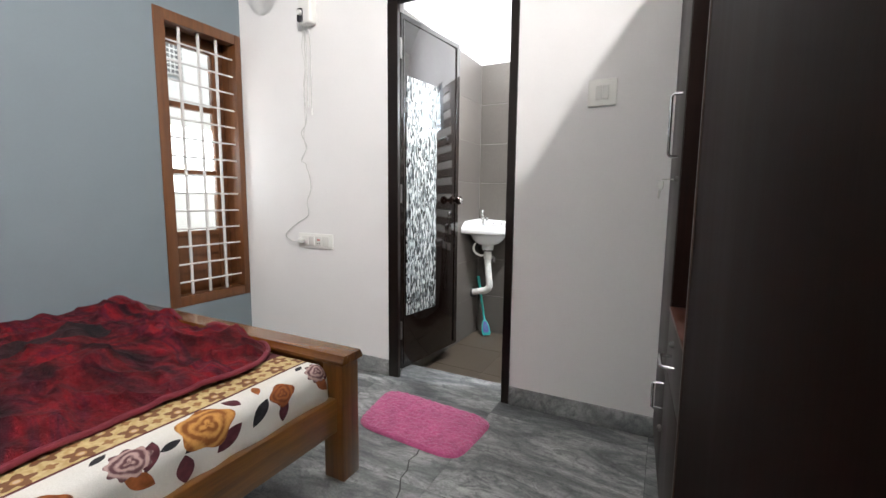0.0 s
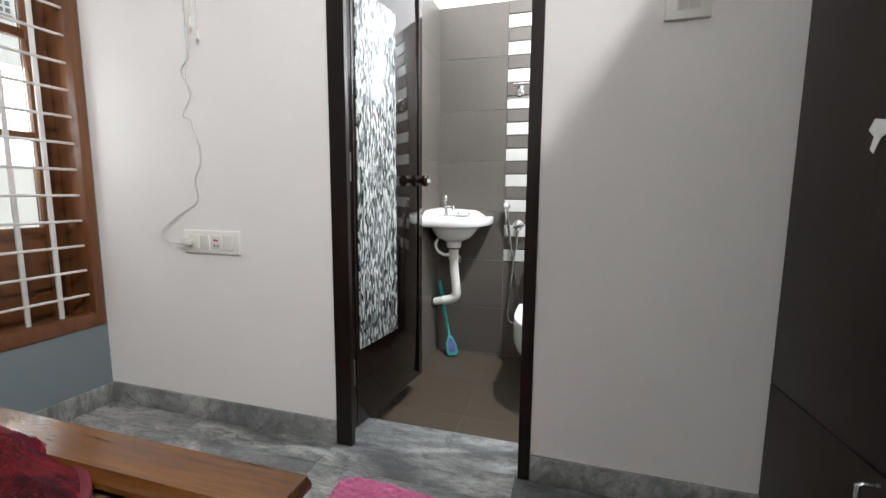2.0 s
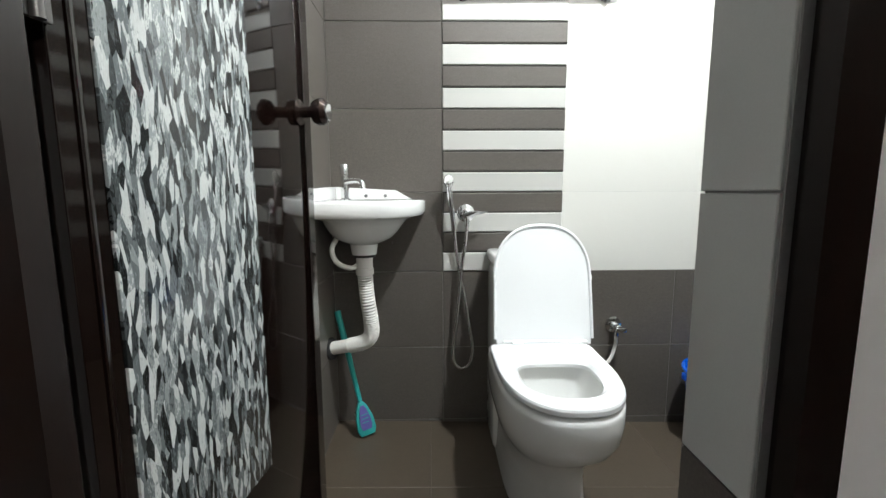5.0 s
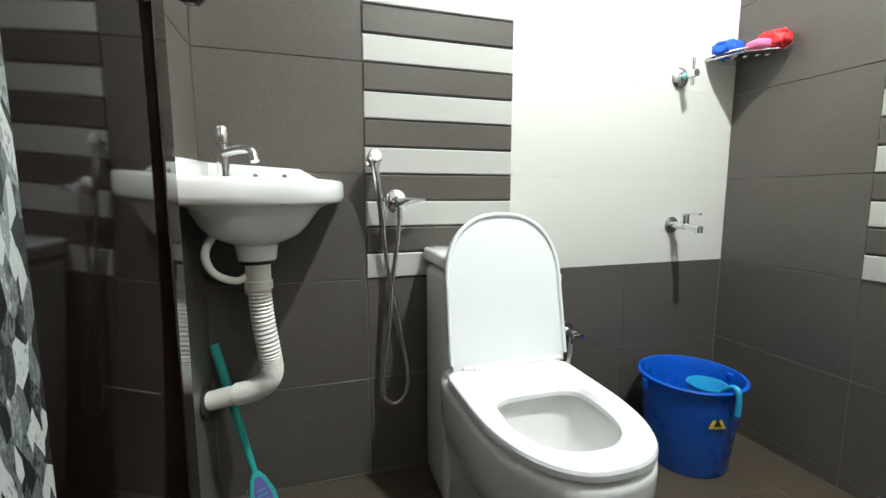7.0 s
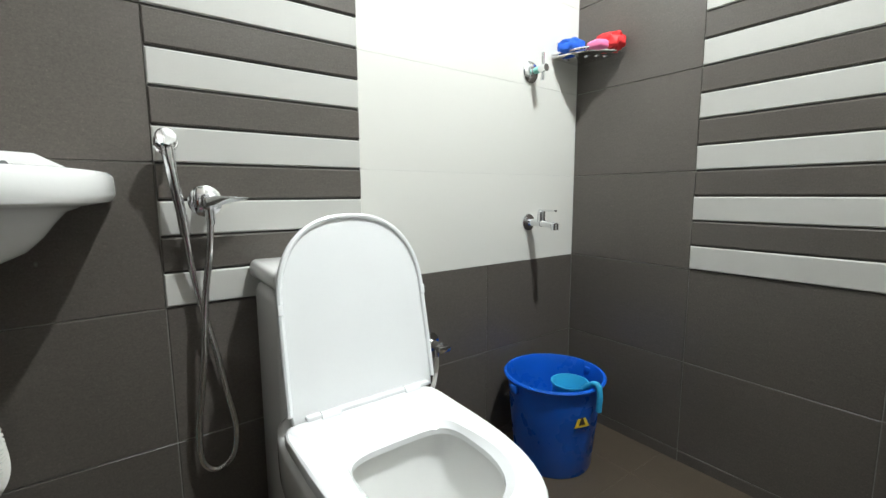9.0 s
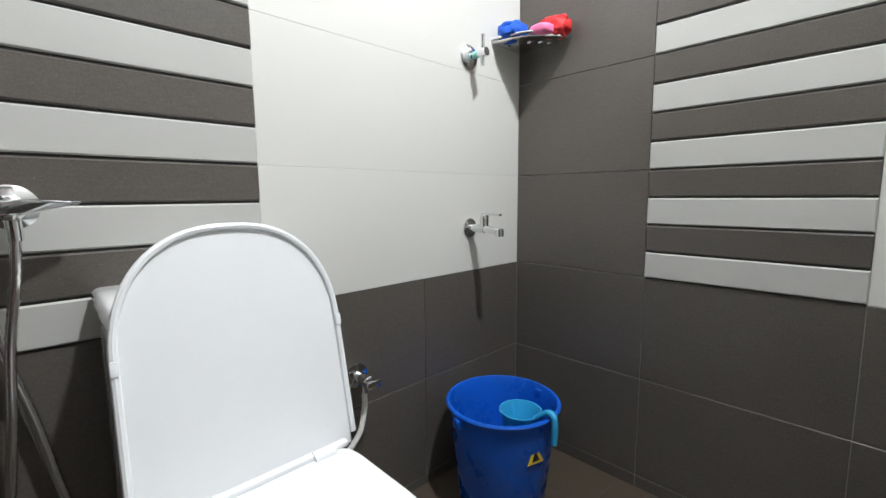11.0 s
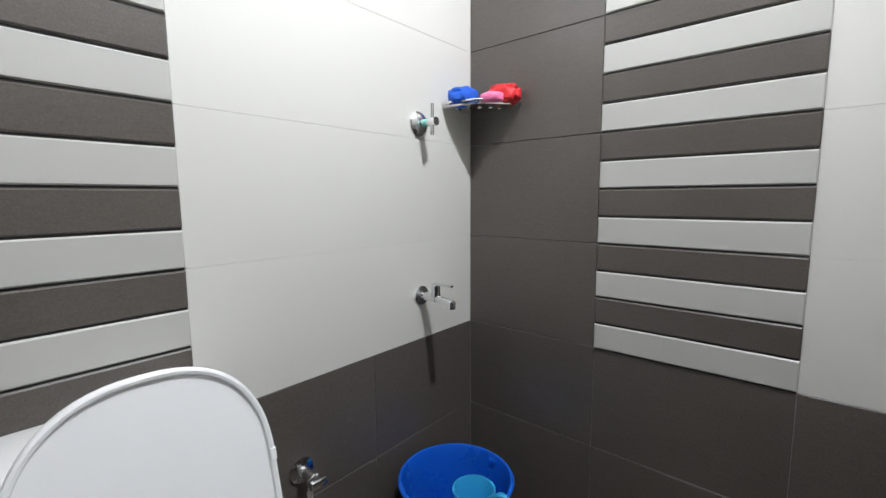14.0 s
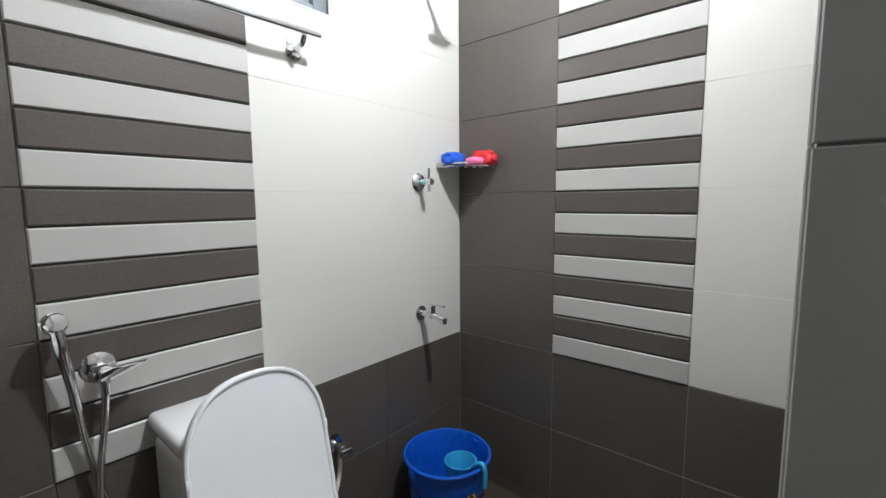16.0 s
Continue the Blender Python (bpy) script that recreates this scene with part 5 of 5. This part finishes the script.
wpart("plinth", 0.012, 0.030, END, 0.0, 0.0, 0.060)
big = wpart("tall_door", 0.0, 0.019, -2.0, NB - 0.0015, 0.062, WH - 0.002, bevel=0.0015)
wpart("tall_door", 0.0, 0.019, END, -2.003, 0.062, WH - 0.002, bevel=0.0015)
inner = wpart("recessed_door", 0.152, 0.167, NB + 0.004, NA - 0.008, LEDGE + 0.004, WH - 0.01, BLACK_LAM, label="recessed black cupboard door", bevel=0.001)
handle(inner, -0.530, 1.300, -0.528, 1.114, x=0.152)
lock(inner, -0.508, 1.048, x=0.152)
wpart("edge_strip", -0.003, 0.0, NB - 0.012, NB - 0.001, 0.062, WH - 0.002, wood("edge_band", (0.03, 0.016, 0.011), (0.075, 0.045, 0.032), 0.4, axis=2), bevel=0.0)


# ---- switches and socket ----
def plate(name, x0, x1, z0, z1, label, category):
    t = thing(name, ((x0 + x1) / 2, YN, z0), label, category)
    part("plate", boxed(x0, x1, YN - 0.010, YN, z0, z1, 0.004, 3), SWITCH, t)
    return t


def rocker(t, x0, x1, z0, z1, tilt=3):
    xm, zm = (x0 + x1) / 2, (z0 + z1) / 2
    bm = boxed(-(x1 - x0) / 2, (x1 - x0) / 2, -0.004, 0.004, -(z1 - z0) / 2, (z1 - z0) / 2, 0.0015)
    bm.transform(Matrix.Translation((xm, YN - 0.0105, zm)) @ pose(0, 0, 0, tilt))
    return part("rocker", bm, SWITCH_KEY, t)


sw = plate("light_switch", -0.250, -0.138, 1.458, 1.566, "white two-way light switch plate on the wall", "switch")
part("frame", boxed(-0.222, -0.166, YN - 0.012, YN - 0.009, 1.482, 1.542, 0.001), SWITCH, sw)
rocker(sw, -0.219, -0.1955, 1.485, 1.539)
rocker(sw, -0.1925, -0.169, 1.485, 1.539, -3)
so = plate("socket_plate", -1.905, -1.640, 0.772, 0.862, "white modular socket plate with a plugged charger", "socket")
rocker(so, -1.822, -1.780, 0.790, 0.844)
rocker(so, -1.715, -1.668, 0.790, 0.844, -4)
part("socket_face", boxed(-1.876, -1.828, YN - 0.013, YN - 0.009, 0.790, 0.844, 0.001), SWITCH_KEY, so)
part("socket_face", boxed(-1.770, -1.722, YN - 0.013, YN - 0.009, 0.790, 0.844, 0.001), SWITCH_KEY, so)
for x in (-1.754, -1.738):
    part("pin_hole", lathe(bmesh.new(), ((0.004, 0), (0.004, 0.0006)), (x, YN - 0.0131, 0.805), (0, -1, 0), 10), BLACK, so)
part("indicator", boxed(-1.757, -1.735, YN - 0.0145, YN - 0.0125, 0.822, 0.829, 0.0008), RED, so)
plug = thing("plug", (-1.862, YN - 0.012, 0.815), "white two-pin plug in the wall socket", "plug")
part("body", boxed(-1.888, -1.848, YN - 0.042, YN - 0.013, 0.805, 0.828, 0.006), SWITCH_KEY, plug)
cord = ((-1.886, YN - 0.030, 0.812), (-1.945, YN - 0.032, 0.813), (-1.996, YN - 0.024, 0.850), (-1.910, YN - 0.012, 0.920), (-1.829, YN - 0.005, 0.971), (-1.835, YN - 0.004, 1.049), (-1.806, YN - 0.004, 1.112),
        (-1.806, YN - 0.004, 1.174), (-1.838, YN - 0.004, 1.268), (-1.871, YN - 0.004, 1.290), (-1.840, YN - 0.004, 1.343), (-1.829, YN - 0.004, 1.378), (-1.867, YN - 0.004, 1.451), (-1.831, YN - 0.004, 1.498),
        (-1.824, YN - 0.004, 1.575), (-1.838, YN - 0.004, 1.680), (-1.822, YN - 0.004, 1.800), (-1.826, YN - 0.004, 2.06))
wavy = []
for i, q in enumerate(smooth_path(cord, 6)):
    k = 0.0 if i < 24 else 1.0
    wavy.append((q.x + k * 0.005 * noise.noise(Vector((q.z * 31, 5.0, 0))), q.y, q.z))
part("cord", tube(bmesh.new(), wavy, 0.0030, 6, 3), WIRE, plug, "thin white wavy cord")
loose = [(-1.836 + 0.020 * noise.noise(Vector((z * 8, 9.0, 0))), YN - 0.004, z) for z in [1.36 + 0.03 * i for i in range(23)]]
part("loose_cord", tube(bmesh.new(), loose, 0.0022, 6, 4), WIRE, plug, "thin loose cord")

# ---- wall fan ----
fan = thing("wall_fan", (-1.775, YN, 2.03), "white wall fan with pull cords and speed dial", "fan")
part("base", boxed(-1.822, -1.728, YN - 0.055, YN, 2.030, 2.30, 0.014, 3), FAN_WHITE, fan)
part("dial_plate", boxed(-1.818, -1.782, YN - 0.058, YN - 0.053, 2.040, 2.112, 0.010), FAN_DARK, fan)
part("dial", lathe(bmesh.new(), ((0.016, 0), (0.014, 0.014), (0.004, 0.016)), (-1.800, YN - 0.057, 2.088), (0, -1, 0), 20), FAN_WHITE, fan)
part("neck", tube(bmesh.new(), ((-1.775, YN - 0.03, 2.28), (-1.80, YN - 0.09, 2.37), (-1.83, YN - 0.15, 2.42)), 0.022, 14), FAN_WHITE, fan)
hub = Vector((-1.895, 1.66, 2.42))
part("motor", lathe(bmesh.new(), ((0.03, -0.10), (0.062, -0.08), (0.065, 0.0), (0.05, 0.012)), hub, (-0.35, -1, -0.12), 28), FAN_WHITE, fan)
fq = Vector((0, 0, 1)).rotation_difference(Vector((-0.35, -1, -0.12)).normalized())
for rad, off in ((0.200, 0.045), (0.205, 0.040)):
    ringp = [hub + fq @ Vector((rad * math.cos(6.28318 * k / 40), rad * math.sin(6.28318 * k / 40), off)) for k in range(41)]
    part("cage_ring", tube(bmesh.new(), ringp, 0.004, 6, smoothed=False), FAN_WHITE, fan)
for k in range(28):
    a = 6.28318 * k / 28
    wire = [hub + fq @ Vector((r * math.cos(a), r * math.sin(a), z)) for r, z in ((0.05, 0.085), (0.13, 0.080), (0.185, 0.062), (0.202, 0.042), (0.17, 0.010), (0.065, -0.01))]
    part("cage_wire", tube(bmesh.new(), wire, 0.0014, 4, 3), FAN_WHITE, fan)
part("cage_boss", lathe(bmesh.new(), ((0.052, 0.080), (0.050, 0.092), (0.01, 0.096)), hub, (-0.35, -1, -0.12), 24), FAN_WHITE, fan)
for k in range(3):
    a = 6.28318 * k / 3 + 0.5
    bm = bmesh.new()
    blade_rows = []
    for i in range(8):
        r = 0.035 + 0.15 * i / 7
        w = 0.10 + 0.42 * math.sin(math.pi * (0.15 + 0.7 * i / 7))
        blade_rows.append([bm.verts.new(hub + fq @ Vector((r * math.cos(a + w * s), r * math.sin(a + w * s), 0.040 + 0.014 * s))) for s in (-1, -0.5, 0, 0.5, 1)])
    for p, q in zip(blade_rows, blade_rows[1:]):
        for i in range(4):
            bm.faces.new((p[i], p[i + 1], q[i + 1], q[i]))
    bl_ = part("blade", bm, FAN_WHITE, fan)
    mod = bl_.modifiers.new("thickness", "SOLIDIFY")
    mod.thickness = 0.003
for x, z in ((-1.797, 1.62), (-1.768, 1.575)):
    pc = part("pull_cord", tube(bmesh.new(), ((x - 0.002, YN - 0.050, 2.035), (x, YN - 0.020, 1.95), (x, YN - 0.018, z)), 0.0028, 6), WIRE, fan)
    part("pull", lathe(bmesh.new(), ((0.004, 0), (0.0055, 0.004), (0.004, 0.035)), (x, YN - 0.018, z - 0.03), seg=10), FAN_WHITE, pc)

# ---- tube light on the east wall ----
tl = thing("tube_light", (0.70, -0.60, 2.72), "white tube light batten above the wardrobe", "lamp")
part("batten", boxed(0.690, XE_BED, -1.21, 0.01, 2.76, 2.805, 0.004), FAN_WHITE, tl)
part("tube", tube(bmesh.new(), ((0.700, -1.19, 2.748), (0.700, -0.01, 2.748)), 0.010, 12, smoothed=False), TUBE_GLOW, tl)


# ---- tiles and slabs, piece by piece ----
TILE_MESHES = {}


def tile_mesh(w, h, d, material, gap=0.0012, soft=0.0012):
    """A slab w by h in its local x and z, its face at y = 0 towards -y, with softened front edges."""
    key = (round(w, 4), round(h, 4), d, material.name, soft)
    if key not in TILE_MESHES:
        a, b = w / 2 - gap, h / 2 - gap
        c, e = a - soft, b - soft
        v = [(-a, d, -b), (a, d, -b), (a, d, b), (-a, d, b), (-a, soft, -b), (a, soft, -b), (a, soft, b), (-a, soft, b), (-c, 0, -e), (c, 0, -e), (c, 0, e), (-c, 0, e)]
        f = [(8, 9, 10, 11)]
        for i in range(4):
            j = (i + 1) % 4
            f += [(i, j, j + 4, i + 4), (i + 4, j + 4, j + 8, i + 8)]
        me = bpy.data.meshes.new("tile")
        me.from_pydata(v, [], f)
        me.materials.append(material)
        TILE_MESHES[key] = me
    return TILE_MESHES[key]


def piece(name, parent, me, m):
    ob = new(name, me)
    ob.parent = parent
    ob.matrix_basis = m
    return ob


def face_south(r, material, parent, name="tile", y=BY1, d=BACK, **k):
    w, h = r[1] - r[0], r[3] - r[2]
    return piece(name, parent, tile_mesh(w, h, d, material, **k), pose((r[0] + r[1]) / 2, y, (r[2] + r[3]) / 2))


def face_west(r, material, parent, name="tile", x=BX1, d=BACK, **k):
    """On the east wall; r runs along y."""
    w, h = r[1] - r[0], r[3] - r[2]
    return piece(name, parent, tile_mesh(w, h, d, material, **k), pose(x, (r[0] + r[1]) / 2, (r[2] + r[3]) / 2, 0, 0, -90))


def face_east(r, material, parent, name="tile", x=BX0, d=BACK, **k):
    w, h = r[1] - r[0], r[3] - r[2]
    return piece(name, parent, tile_mesh(w, h, d, material, **k), pose(x, (r[0] + r[1]) / 2, (r[2] + r[3]) / 2, 0, 0, 90))


def face_north(r, material, parent, name="tile", y=BY0, d=BACK, **k):
    w, h = r[1] - r[0], r[3] - r[2]
    return piece(name, parent, tile_mesh(w, h, d, material, **k), pose((r[0] + r[1]) / 2, y, (r[2] + r[3]) / 2, 0, 0, 180))


COURSES = [(-0.06, 0.0)] + [(0.3 * i, 0.3 * i + 0.3) for i in range(7)]
# back wall
for z0, z1 in COURSES:
    low = z1 <= BAND + 0.01
    face_south((BX0, -0.85, z0, z1), TILE_DARK, wall_back)
    for x0, x1 in ((-0.85, -0.40), (-0.40, 0.05), (0.05, BX1)) if low else ((-0.40, BX1),):
        for r in rect_minus((x0, x1, z0, z1), VENT):
            face_south(r, TILE_DARK if low else TILE_WHITE, wall_back, gap=0.0010 if low else 0.0002, soft=0.0012 if low else 0.0005)
for k in range(20):
    z = BAND + 0.075 * k
    for r in rect_minus((-0.8522, -0.3978, z, z + 0.075), VENT):
        face_south(r, TILE_DARK if k % 2 else TILE_STRIPE_AND_SHADED, wall_back, "stripe_tile", y=BY1 - 0.005, d=0.0055, gap=0.0024, soft=0.003)
# the dark joint bed behind the stripes
solid("stripe_bed", boxed(-0.848, -0.70, BY1 - 0.0005, BY1 + BACK - 0.0005, BAND, TILE_TOP), GROUT_DARK, "dark joints between stripe tiles", "wall", kind="structure", smooth=False)
solid("stripe_bed", boxed(-0.6995, -0.402, BY1 - 0.0005, BY1 + BACK - 0.0005, BAND, VENT[2]), GROUT_DARK, "dark joints between stripe tiles", "wall", kind="structure", smooth=False)
# east wall
for z0, z1 in COURSES:
    low = z1 <= BAND + 0.01
    face_west((2.71, BY1, z0, z1), TILE_DARK, wall_right)
    if low:
        face_west((2.26, 2.71, z0, z1), TILE_DARK, wall_right)
    face_west((BY0, 2.26, z0, z1), TILE_DARK if low else TILE_WHITE, wall_right, gap=0.0010 if low else 0.0002, soft=0.0012 if low else 0.0005)
for k in range(20):
    z = BAND + 0.075 * k
    face_west((2.2578, 2.7122, z, z + 0.075), TILE_DARK if k % 2 else TILE_STRIPE_AND_SHADED, wall_right, "stripe_tile", x=BX1 - 0.005, d=0.0055, gap=0.0024, soft=0.003)
solid("stripe_bed", boxed(BX1 - 0.0005, BX1 + BACK - 0.0005, 2.262, 2.708, BAND, TILE_TOP), GROUT_DARK, "dark joints between stripe tiles", "wall", kind="structure", smooth=False)
# west and south walls
for z0, z1 in COURSES:
    for y0, y1 in ((2.70, BY1), (2.25, 2.70), (BY0, 2.25)):
        face_east((y0, y1, z0, z1), TILE_DARK, wall_left)
    low = z1 <= BAND + 0.01
    # door wall and reveal: ivory darkened to the stripe glaze, painting their shade
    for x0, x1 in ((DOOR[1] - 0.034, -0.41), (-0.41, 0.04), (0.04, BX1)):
        face_north((x0, x1, z0, z1), TILE_DARK if low else TILE_STRIPE_AND_SHADED, wall_north)
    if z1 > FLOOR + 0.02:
        face_west((F1 + 0.003, BY0 - 0.001, max(z0, FLOOR + 0.002), z1), TILE_DARK if low else TILE_STRIPE_AND_SHADED, reveal_right, x=-0.590, d=0.004)
# bathroom floor
TILT_Y = math.degrees(math.atan(0.02))
for i in range(5):
    for j in range(3):
        x0, x1 = max(BX0, -1.30 + 0.4 * i), min(BX1, -0.90 + 0.4 * i)
        y0, y1 = max(BY0 + 0.033, 1.96 + 0.4 * j), min(BY1, 2.36 + 0.4 * j)
        if x1 - x0 < 0.01 or y1 - y0 < 0.01:
            continue
        xm = (x0 + x1) / 2
        piece("floor_tile", floor_bath, tile_mesh(x1 - x0, y1 - y0, 0.008, TILE_FLOOR), pose(xm, (y0 + y1) / 2, bath_floor_z(xm), 0, TILT_Y, 0) @ pose(0, 0, 0, -90))
# bedroom floor slabs
XS = (-2.37, -1.86, -1.26, -0.60, 0.06, 0.72)
YSL = (-2.3, -1.5, -0.62, 0.26, 1.13, 1.735, 1.865)
for i in range(len(XS) - 1):
    for j in range(len(YSL) - 1):
        w, h = XS[i + 1] - XS[i], YSL[j + 1] - YSL[j]
        piece("marble_slab", floor_bed, tile_mesh(w, h, 0.010, MARBLE, 0.0006, 0.0005), pose((XS[i] + XS[i + 1]) / 2, (YSL[j] + YSL[j + 1]) / 2, FLOOR) @ pose(0, 0, 0, -90))
# a crack across one slab
crack = [(-0.742, 1.335), (-0.732, 1.290), (-0.738, 1.245), (-0.712, 1.190), (-0.708, 1.140), (-0.676, 1.085), (-0.662, 1.040), (-0.640, 0.985)]
bm = bmesh.new()
side_a = [bm.verts.new((x - 0.0022, y, FLOOR + 0.0006)) for x, y in crack]
side_b = [bm.verts.new((x + 0.0020 + 0.001 * (i % 2), y + 0.002, FLOOR + 0.0006)) for i, (x, y) in enumerate(crack)]
for i in range(len(crack) - 1):
    bm.faces.new((side_a[i], side_b[i], side_b[i + 1], side_a[i + 1]))
part("crack", bm, GROUT_DARK, floor_bed, smooth=False)


# ---- from plan units to metres ----
for ob in list(scene.objects):
    if ob.parent is None and ob is not cam:
        ob.matrix_basis = Matrix.Scale(UNIT, 4) @ ob.matrix_basis
